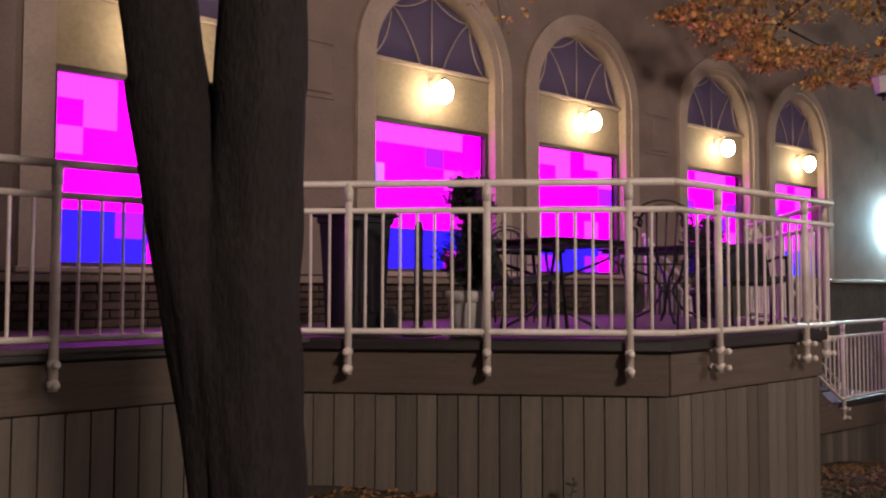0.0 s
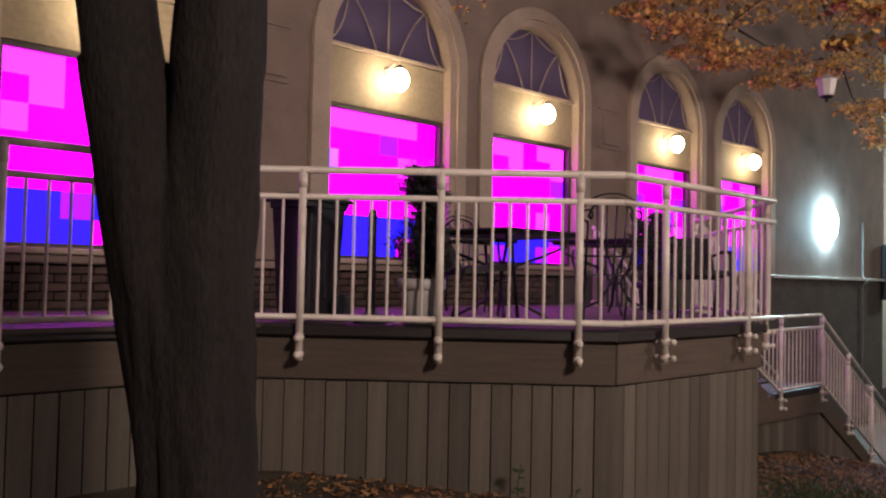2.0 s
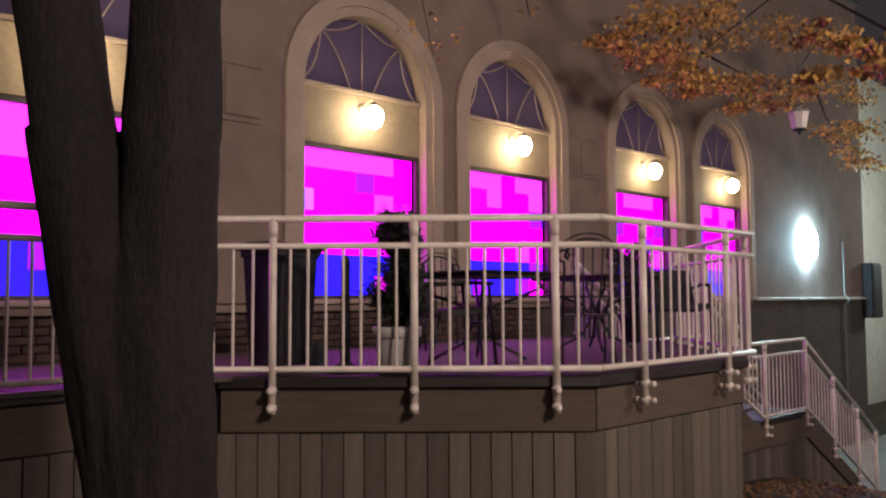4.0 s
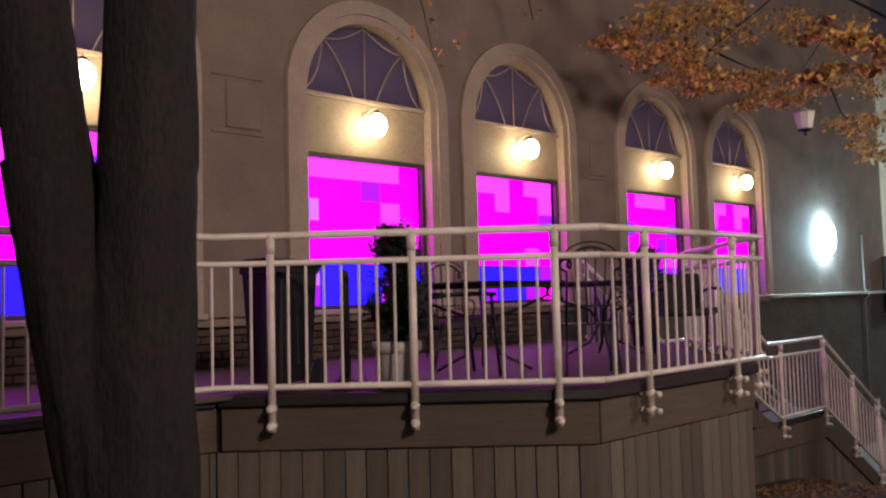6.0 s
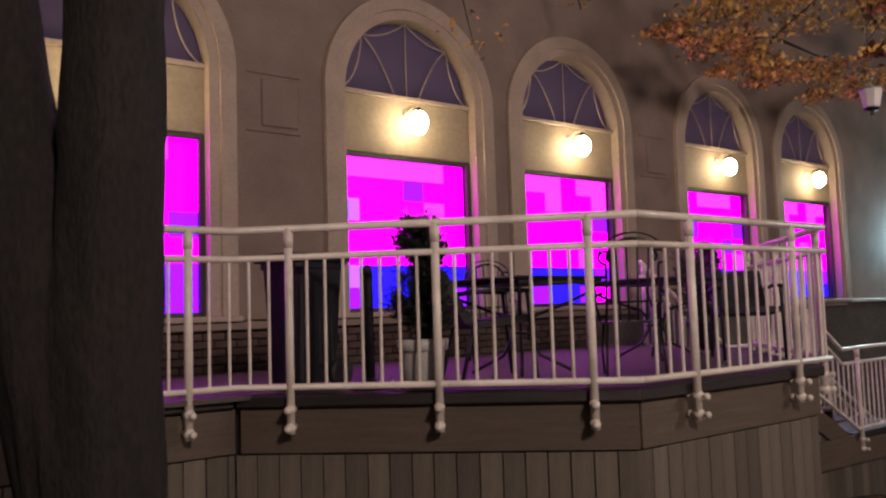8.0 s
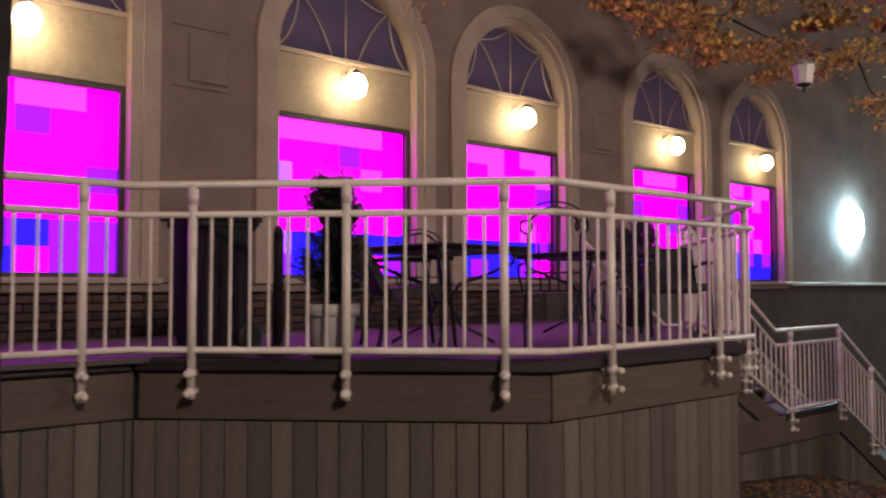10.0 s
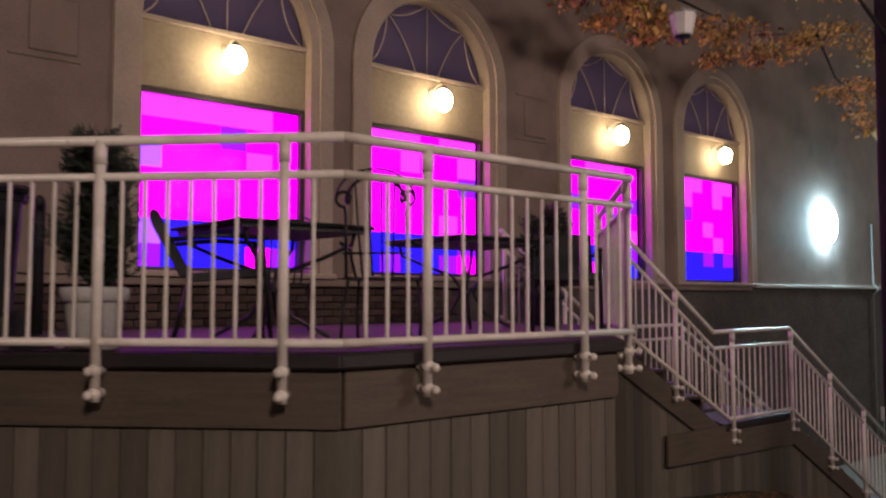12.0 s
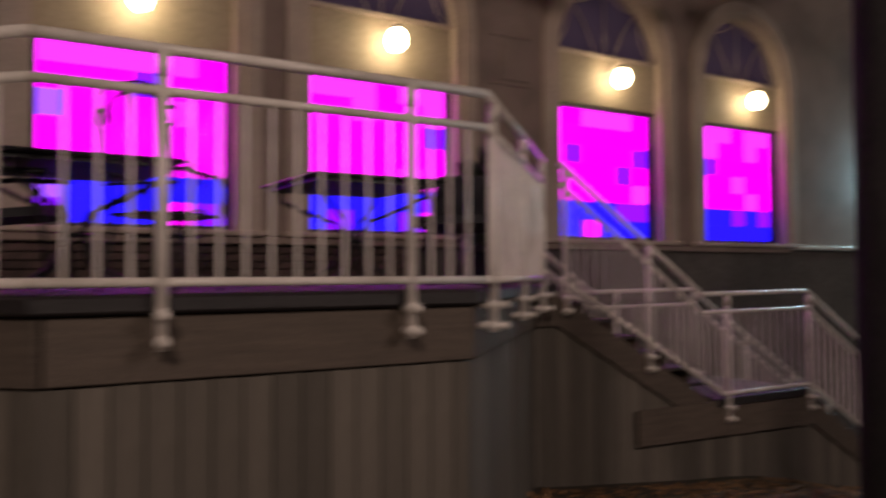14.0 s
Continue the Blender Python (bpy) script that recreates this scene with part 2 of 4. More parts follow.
# ---- ground ----
def build_ground():
    bm = bmesh.new()
    xs = [-300, -80, -30, -12] + [-8 + 0.5 * i for i in range(45)] + [18, 30, 80, 300]
    ys = [-300, -80, -30, -14] + [-10 + 0.5 * i for i in range(22)] + [2, 6, 30, 300]
    grid = []
    for y in ys:
        row = []
        for x in xs:
            near = -8 <= x <= 14 and -10 <= y <= 2
            row.append(bm.verts.new((x, y, ground_z(x, y) + (0.025 * noise.noise((x * 1.3, y * 1.3, 0)) if near else 0))))
        grid.append(row)
    for a, b in zip(grid, grid[1:]):
        for i in range(len(xs) - 1):
            bm.faces.new((a[i], a[i + 1], b[i + 1], b[i]))
    g = part("ground", bm, EARTH, smooth=True)
    tagged(g, "dark earth with leaf mould sloping down beside the deck", "ground", kind="structure")
    # fallen leaves
    random.seed(11)
    vs, fs = [], []
    for i in range(15000):
        if i < 8000:
            x, y = random.gauss(0.4, 2.6), -abs(random.gauss(0, 2.3))
        else:
            x, y = min(random.gauss(7.5, 2.4), 11.8), 0.3 - abs(random.gauss(0, 1.8))
        if y > 0.1 - x * 0.95 and -0.4 < x < 1.7 or (x >= 1.55 and x < 3.8 and y > -1.5) or (x <= -0.3 and y > 0.15):
            continue
        z = ground_z(x, y) + 0.025 * noise.noise((x * 1.3, y * 1.3, 0)) + random.uniform(0.004, 0.022)
        s = random.uniform(0.014, 0.034)
        q = Euler((random.uniform(-0.6, 0.6), random.uniform(-0.6, 0.6), random.uniform(0, 6.3))).to_matrix()
        k = len(vs)
        for px, py, pz in ((-1, 0, 0.25), (-0.2, 0.6, 0), (1, 0, 0.2), (-0.2, -0.6, 0)):
            vs.append(tuple(Vector((x, y, z)) + q @ Vector((px * s, py * s, pz * s))))
        fs.append((k, k + 1, k + 2, k + 3))
    me = bpy.data.meshes.new("fallen_leaves")
    me.from_pydata(vs, [], fs)
    me.materials.append(FALLEN)
    tagged(new("fallen_leaves", me), "dry brown fallen leaves scattered over the earth", "leaves", kind="stuff")
    # grass beside the deck's corner
    vs, fs = [], []
    for i in range(5200):
        x, y = random.gauss(4.6, 0.8), random.gauss(-1.9, 0.6)
        if y > -1.4 + max(0, x - 3.7) or (x < 3.75 and y > -1.6):
            continue
        z = ground_z(x, y)
        h, a = random.uniform(0.03, 0.10), random.uniform(0, 6.3)
        dx, dy = 0.006 * math.cos(a), 0.006 * math.sin(a)
        lx, ly = random.uniform(-0.04, 0.04), random.uniform(-0.04, 0.04)
        k = len(vs)
        vs += [(x - dx, y - dy, z - 0.02), (x + dx, y + dy, z - 0.02), (x + lx, y + ly, z + h)]
        fs.append((k, k + 1, k + 2))
    me = bpy.data.meshes.new("grass")
    me.from_pydata(vs, [], fs)
    me.materials.append(GRASS)
    tagged(new("grass", me), "short dull green grass beside the deck", "grass", kind="stuff")
    bm = box((11.9, -6, -2.0), (40, 2.3, -1.83), 0.01)
    tagged(part("pavement", bm, PAVING), "grey concrete paving at the foot of the steps", "pavement", kind="structure")


build_ground()


# ---- facade ----
def arch_points(cx, r, n=24, z0=SPRING):
    return [(cx - r * math.cos(math.pi * i / n), z0 + r * math.sin(math.pi * i / n)) for i in range(n + 1)]


def build_facade():
    left, right, top, back = -9.0, 17.8, 8.5, WALL_Y + 0.35
    r = HALF + 0.12
    edges = [left] + [e for c in WINDOWS for e in (c - r, c + r)] + [right]
    bm = bmesh.new()
    for i in range(0, len(edges), 2):
        box((edges[i], WALL_Y, SILL - 0.06), (edges[i + 1], back, top), 0, bm)
    for c in WINDOWS:
        pts = arch_points(c, r)
        prism(pts + [(c + r, top), (c - r, top)], "y", WALL_Y, back, bm)
    wall = tagged(part("wall_north", bm, STUCCO), "tan rendered facade with a row of arched windows", "wall", kind="structure")
    tagged(part("wall_base_east", box((5.75, WALL_Y + 0.02, -2.2), (right, back, SILL - 0.062)), BASE), "dark rendered base wall beside the stairs", "wall", kind="structure")
    bm = box((left, WALL_Y + 0.07, -2.2), (5.748, back, SILL - 0.06))
    base = tagged(part("wall_base", bm, MORTAR), "dark brick base wall below the windows", "wall", kind="structure")
    bm = box((left, back + 4.0, -2), (right, back + 4.2, top))
    box((left, back, -2), (left + 0.2, back + 4, top), 0, bm)
    box((right - 0.2, back, -2), (right, back + 4, top), 0, bm)
    tagged(part("wall_back", bm, BASE), "dark inner wall behind the windows", "wall", kind="structure")
    tagged(part("roof", box((left, WALL_Y - 0.1, top), (right, back + 4.2, top + 0.3)), BASE), "dark flat roof slab over the facade", "roof", kind="structure")
    # stone blocks standing proud between the pairs of windows
    for x in (1.10, 6.82, -2.9):
        bm = box((x - 0.13, WALL_Y - 0.022, 3.26), (x + 0.26, WALL_Y + 0.05, 3.73), 0.012)
        box((x - 0.28, WALL_Y - 0.016, 3.765), (x + 0.28, WALL_Y + 0.05, 3.79), 0.006, bm)
        box((x - 0.28, WALL_Y - 0.016, 3.20), (x + 0.28, WALL_Y + 0.05, 3.225), 0.006, bm)
        part("stone_block", bm, STUCCO, wall)
    bm = box((11.95, WALL_Y - 0.10, 1.385), (right, WALL_Y + 0.02, 1.445), 0.012)
    tagged(part("ledge", bm, LEDGE), "pale stone ledge running along the facade", "ledge", kind="structure")
    bm = box((left, WALL_Y - 0.05, 1.33), (11.9, WALL_Y + 0.05, 1.405), 0.01)
    tagged(part("string_course", bm, STUCCO), "tan stone course under the window sills", "trim", kind="structure")
    return wall, base


WALL, WALL_BASE = build_facade()

SHOW = {
    "magenta": glow("magenta display light", (1.0, 0.0, 0.93), 3.2),
    "pink": glow("pale pink display light", (1.0, 0.022, 0.95), 3.2),
    "rose": glow("rose display light", (1.0, 0.006, 0.34), 2.6),
    "violet": glow("violet display light", (0.22, 0.004, 1.0), 2.4),
    "blue": glow("blue display light", (0.016, 0.006, 1.0), 2.4),
    "lilac": glow("lilac display light", (0.30, 0.07, 1.0), 2.6),
}


def build_window(i, cx):
    w = thing("window_%d" % i, "tall arched window with cream casing, backlit magenta display and dark fanlight", "window", kind="structure")
    # casing: two stepped rings with straight jambs
    for a, b, y0, y1 in ((HALF + 0.10, HALF + 0.25, WALL_Y - 0.055, WALL_Y + 0.06), (HALF, HALF + 0.10, WALL_Y - 0.025, WALL_Y + 0.16)):
        outer = [(cx - b, SILL - 0.02)] + arch_points(cx, b) + [(cx + b, SILL - 0.02)]
        inner = [(cx - a, SILL - 0.02)] + arch_points(cx, a) + [(cx + a, SILL - 0.02)]
        bm = bmesh.new()
        quads = []
        for y in (y0, y1):
            quads.append(([bm.verts.new((p[0], y, p[1])) for p in outer], [bm.verts.new((p[0], y, p[1])) for p in inner]))
        (o0, i0), (o1, i1) = quads
        for k in range(len(outer) - 1):
            bm.faces.new((o0[k], o0[k + 1], i0[k + 1], i0[k]))
            bm.faces.new((o1[k], i1[k], i1[k + 1], o1[k + 1]))
            bm.faces.new((o0[k], o1[k], o1[k + 1], o0[k + 1]))
            bm.faces.new((i0[k], i0[k + 1], i1[k + 1], i1[k]))
        for k in (0, -1):
            bm.faces.new((o0[k], i0[k], i1[k], o1[k]))
        part("casing", bm, TRIM, w)
    part("window_sill", box((cx - HALF - 0.28, WALL_Y - 0.10, SILL - 0.075), (cx + HALF + 0.28, WALL_Y + 0.2, SILL - 0.022), 0.01), TRIM, w)
    yf = WALL_Y + 0.10
    part("spandrel_panel", box((cx - HALF, yf, HEAD + 0.004), (cx + HALF, yf + 0.08, FAN - 0.03), 0.004), PANEL, w)
    part("transom", box((cx - HALF, yf - 0.04, FAN - 0.03), (cx + HALF, yf + 0.08, FAN + 0.02), 0.006), TRIM, w)
    # frame of the lower light
    f = 0.05
    fr = bmesh.new()
    box((cx - HALF, yf, SILL - 0.02), (cx - HALF + f, yf + 0.06, HEAD), 0.004, fr)
    box((cx + HALF - f, yf, SILL - 0.02), (cx + HALF, yf + 0.06, HEAD), 0.004, fr)
    box((cx - HALF + f, yf, HEAD - f), (cx + HALF - f, yf + 0.06, HEAD), 0.004, fr)
    box((cx - HALF + f, yf, SILL - 0.02), (cx + HALF - f, yf + 0.06, SILL + 0.02), 0.004, fr)
    part("window_frame", fr, DARK_FRAME, w, "dark bronze inner frame")
    g = part("pane", box((cx - HALF + f, yf + 0.025, SILL + 0.02), (cx + HALF - f, yf + 0.031, HEAD - f)), pane_glass, w)
    g.visible_shadow = False
    # the lit panels behind the glass
    show = part("display", box((cx - HALF - 0.02, yf + 0.15, SILL - 0.02), (cx + HALF + 0.02, yf + 0.17, HEAD + 0.05)), PLASTIC, w)
    tagged(show, "backlit display of magenta, violet and blue panels")
    random.seed(40 + i)
    cols, rows = 6, 7
    dx, dz = (2 * HALF - 0.02) / cols, (HEAD - SILL) / rows
    for r in range(rows):
        for c in range(cols):
            k = random.random()
            if r == 6:
                colour = "magenta" if k < 0.5 else "pink"
            elif r >= 2:
                colour = "magenta" if k < 0.84 else "pink" if k < 0.94 else "violet"
            else:
                colour = ("blue" if k < 0.62 else "violet") if r else ("blue" if k < 0.55 else "violet" if k < 0.70 else "magenta")
            if c in (0, 5) and r < 6 and k > 0.86:
                colour = "violet" if c else "lilac"
            x0, z0 = cx - HALF + 0.01 + c * dx, SILL + r * dz
            key = "tile_" + colour
            bm = box((-dx / 2 + 0.001, 0, -dz / 2 + 0.001), (dx / 2 - 0.001, 0.012, dz / 2 - 0.001))
            me = TILES.get(key) or TILES.setdefault(key, mesh("panel", bm, SHOW[colour]))
            t = part("panel", me, None, show)
            t.location = (x0 + dx / 2, yf + 0.137, z0 + dz / 2)
    # fanlight
    pts = [(cx - HALF, FAN + 0.02)] + [p for p in arch_points(cx, HALF) if p[1] > FAN + 0.03] + [(cx + HALF, FAN + 0.02)]
    g = part("fan_pane", prism(pts, "y", yf + 0.03, yf + 0.036), pane_glass, w)
    g.visible_shadow = False
    # glowing sheet added in place of a lit room behind the fanlight
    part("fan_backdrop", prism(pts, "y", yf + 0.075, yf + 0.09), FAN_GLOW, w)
    ym = yf + 0.015
    zt, nx = SPRING + HALF, 0.66 * HALF
    nz = SPRING + math.sqrt(HALF ** 2 - nx ** 2)

    def bow(p, q, r, n=8):
        pts = []
        for k in range(n + 1):
            f = k / n
            pts.append((cx + (1 - f) ** 2 * p[0] + 2 * f * (1 - f) * q[0] + f * f * r[0], ym, (1 - f) ** 2 * p[1] + 2 * f * (1 - f) * q[1] + f * f * r[1]))
        part("muntin", tube(pts, 0.009, 6), TRIM, w, smooth=True)
    part("muntin", tube([(cx, ym, FAN), (cx, ym, zt)], 0.008, 6), TRIM, w, smooth=True)
    for sg in (-1, 1):
        bow((sg * 0.83, FAN + 0.02), (sg * 0.60, FAN + 0.16), (sg * nx, nz))
        bow((sg * nx, nz), (sg * 0.30, nz - 0.02), (0, zt))
        bow((sg * nx, nz), (sg * 0.36, nz - 0.14), (sg * 0.16, FAN + 0.02))
    return w


TILES = {}
for n_, c_ in enumerate(WINDOWS):
    build_window(n_ + 1, c_)


def build_wall_lamp(cx, z):
    t = thing("wall_lamp", "lit warm globe wall lamp on a short iron bracket", "lamp", pose(cx, WALL_Y - 0.13, z), "wall lamps over the windows")
    part("wall_plate", lathe([(0.05, 0), (0.05, 0.02), (0.025, 0.04)], 14), TRIM, t).matrix_local = pose(0, 0.228, 0.14, 90, 0, 0)
    part("bracket", tube([(0, 0.20, 0.14), (0, 0.10, 0.20), (0, 0.0, 0.19), (0, 0, 0.145)], 0.010, 8), TRIM, t, smooth=True)
    part("cap", lathe([(0.018, 0.165), (0.04, 0.15), (0.05, 0.125)], 14), IRON, t, smooth=True)
    # globe size and glow strength take in the bloom round the lamp
    bm = bmesh.new()
    bmesh.ops.create_uvsphere(bm, u_segments=16, v_segments=10, radius=0.105, matrix=Matrix.Diagonal((1, 1, 1.25, 1)))
    part("globe", bm, GLOBE, t, "glowing warm white globe", smooth=True)


for x, z in ((-0.41, 3.51), (2.73, 3.47), (5.27, 3.47), (8.46, 3.47), (11.05, 3.47)):
    build_wall_lamp(x, z)


def build_flood():
    t = thing("wall_flood_lamp", "bright cool white wall flood lamp in a grey housing", "lamp", pose(14.5, WALL_Y, 2.55))
    part("housing", box((-0.10, -0.10, -0.18), (0.10, 0.0, 0.22), 0.02), TIN, t)
    # lens oversized to the oval of the lamp's bloom, wider than the housing
    bm = bmesh.new()
    bmesh.ops.create_uvsphere(bm, u_segments=24, v_segments=16, radius=1.0, matrix=Matrix.Translation((0, -0.115, 0.02)) @ Matrix.Diagonal((0.21, 0.10, 0.34, 1)))
    part("lens", bm, FLOOD, t, "glowing cool white lens", smooth=True)


build_flood()


# ---- deck ----
def outline_x(y):
    """The deck's reach along x at the depth y."""
    x0 = -4.55 if y > 0.29 else -0.257 + (0.25 - y) / 0.9722 + 0.06
    x1 = 5.72 if y > 0.38 else 3.71 + (y + 1.5) * 1.016 - 0.06
    return x0, x1


def inset(k):
    """The rail's line drawn in towards the deck by k."""
    pts = [Vector(p) for p in RAIL]
    out = []
    for i, p in enumerate(pts):
        dirs = []
        if i > 0:
            dirs.append((p - pts[i - 1]).normalized())
        if i < len(pts) - 1:
            dirs.append((pts[i + 1] - p).normalized())
        ns = [Vector((-d.y, d.x)) for d in dirs]
        nn = sum(ns, Vector((0, 0))).normalized()
        out.append(p + nn * (k / nn.dot(ns[0])))
    return out


def slab(a, b, thick, z0, z1, bevel=0.006):
    """An upright board from a to b, whose face lies on the line a-b and whose back lies thick behind it."""
    d = (b - a).normalized()
    n = Vector((-d.y, d.x))
    bm = box((0, 0, z0), ((b - a).length, thick, z1), bevel)
    m = Matrix(((d.x, n.x, 0, a.x), (d.y, n.y, 0, a.y), (0, 0, 1, 0), (0, 0, 0, 1)))
    return bm, m


def build_deck():
    d = thing("deck", "raised wooden deck with weathered plank skirt and brown fascia", "deck", kind="structure")
    face, edge, skirt = inset(0.085), inset(0.04), inset(0.105)
    for i in range(len(RAIL) - 1):
        dr = (face[i + 1] - face[i]).normalized()
        bm, m = slab(face[i] + dr * 0.034, face[i + 1] + dr * 0.004, 0.04, 0.578, 0.862, 0.005)
        part("fascia_board", bm, BOARD, d).matrix_local = m
        bm, m = slab(edge[i], edge[i + 1], 0.12, 0.868, DECK_Z - 0.004, 0.012)
        part("edge_board", bm, NOSING, d, "dark edge board").matrix_local = m
        # added dark sheet: seams and plank gaps show it in place of shade
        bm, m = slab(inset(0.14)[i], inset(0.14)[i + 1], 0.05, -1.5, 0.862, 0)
        part("dark_backing", bm, NOSING, d).matrix_local = m
    y = -1.44
    while y < WALL_Y - 0.02:
        x0, x1 = outline_x(y + 0.02)
        b0, b1 = outline_x(min(y + 0.132, WALL_Y))
        bm = prism([(x0 + 0.08, y), (x1 - 0.08, y), (b1 - 0.08, y + 0.132), (b0 + 0.08, y + 0.132)], "z", DECK_Z - 0.03, DECK_Z)
        part("deck_board", bm, DECK, d)
        y += 0.138
    # skirt planks
    random.seed(5)
    for i in range(len(RAIL) - 1):
        a, b = skirt[i], skirt[i + 1]
        L, dr = (b - a).length, (b - a).normalized()
        n = Vector((-dr.y, dr.x))
        s = 0.0
        while s < L - 0.01:
            wd = min(random.choice((0.137, 0.141, 0.144)), L - s)
            p = a + dr * s
            q = a + dr * (s + wd)
            low = min(ground_z(p.x, p.y), ground_z(q.x, q.y)) - 0.12
            dep = random.uniform(0, 0.006)
            bm = box((0.0035, dep, low), (wd - 0.0035, dep + 0.022, 0.568 + random.uniform(-0.004, 0)), 0.003)
            part("plank", bm, PLANK, d).matrix_local = Matrix(((dr.x, n.x, 0, p.x), (dr.y, n.y, 0, p.y), (0, 0, 1, 0), (0, 0, 0, 1)))
            s += wd


build_deck()


def build_railing(nodes, posts, label, pitch=0.1155, low=None):
    """Nodes are points of the top rail's line; posts are distances along it in plan; low gives the bottom rail's own (x, z)."""
    r = thing("railing", label, "railing", group="cream metal railings")
    pts = [Vector(p) for p in nodes]

    def foot(p):
        if not low:
            return p.z - 0.987
        for (x0, z0), (x1, z1) in zip(low, low[1:]):
            if p.x <= x1:
                break
        return z0 + (z1 - z0) * (p.x - x0) / (x1 - x0)
    for nm, dz, rad in (("top_rail", 0, 0.025), ("middle_rail", -0.18, 0.021)):
        part(nm, tube([p + Vector((0, 0, dz)) for p in pts], rad, 12), PAINT, r, smooth=True)
    feet = [(x, pts[0].y, z) for x, z in low] if low else [(p.x, p.y, foot(p)) for p in pts]
    part("bottom_rail", tube(feet, 0.021, 12), PAINT, r, smooth=True)
    lens = [0.0]
    for a, b in zip(pts, pts[1:]):
        lens.append(lens[-1] + (b - a).xy.length)

    def at(s):
        for i in range(len(pts) - 1):
            if s <= lens[i + 1] + 1e-6 or i == len(pts) - 2:
                f = (s - lens[i]) / (lens[i + 1] - lens[i])
                return pts[i].lerp(pts[i + 1], f), (pts[i + 1] - pts[i]).xy.normalized()
    for s in posts:
        p, dr = at(s)
        po = part("post", tube([(p.x, p.y, p.z + 0.004), (p.x, p.y, foot(p) - 0.288)], 0.0265, 12), PAINT, r, smooth=True)
        n = Vector((-dr.y, dr.x, 0))
        for dz in (-0.138, -0.251):
            bm = bmesh.new()
            c = Vector((p.x, p.y, foot(p) + dz))
            tube([c - n * 0.075, c + n * 0.09], 0.011, 8, bm)
            ball(bm, c - n * 0.068, 0.024)
            ball(bm, c + n * 0.058, 0.024)
            tube([c - n * 0.03, c + n * 0.03], 0.031, 10, bm)
            part("clamp", bm, PAINT, po, smooth=True)
        part("collar", tube([(p.x, p.y, p.z - 0.025), (p.x, p.y, p.z - 0.12)], 0.031, 12), PAINT, po, smooth=True)
    # balusters, evenly set between the posts
    marks = sorted(set([0.0] + list(posts) + [lens[-1]]))
    for a, b in zip(marks, marks[1:]):
        n = max(1, round((b - a) / pitch))
        for k in range(1, n):
            p, dr = at(a + (b - a) * k / n)
            jx = random.uniform(-0.003, 0.003)
            part("baluster", tube([(p.x, p.y, p.z - 0.18), (p.x + jx, p.y, foot(p))], 0.0105, 8, caps=False), PAINT, r, smooth=True)


random.seed(8)
R3 = [(x, y, RAIL_TOP) for x, y in RAIL]
build_railing([R3[0], R3[1], R3[2]], [0.42, 1.63, 2.83, 4.05, 4.703, 5.633, 6.56], "cream painted metal railing bent round the deck's slanting front", 0.12)
build_railing([R3[2], R3[3]], [0.507, 1.712], "cream painted metal railing along the deck's outer edge")
build_railing([R3[3], R3[4]], [0.20, 1.40, 2.55], "cream painted metal railing along the deck's end")

LAND_Z = DECK_Z - 1.155
STAIR = [(5.80, 0.38, RAIL_TOP), (7.56, 0.38, RAIL_TOP - 1.155), (9.21, 0.38, RAIL_TOP - 1.145), (12.05, 0.38, RAIL_TOP - 1.155 - 1.67)]
STAIR_LOW = [(5.80, 1.0), (7.86, -0.155), (9.26, -0.155), (12.05, -1.825)]
build_railing(STAIR, [0.06, 1.06, 2.14, 3.46, 4.45, 5.40, 6.20], "cream painted metal railing stepping down beside the stairs", low=STAIR_LOW)
build_railing([(x, 1.95, z) for x, y, z in STAIR], [0.06, 1.06, 2.14, 3.46, 4.45, 5.40, 6.20], "cream painted metal railing on the wall side of the stairs", low=STAIR_LOW)


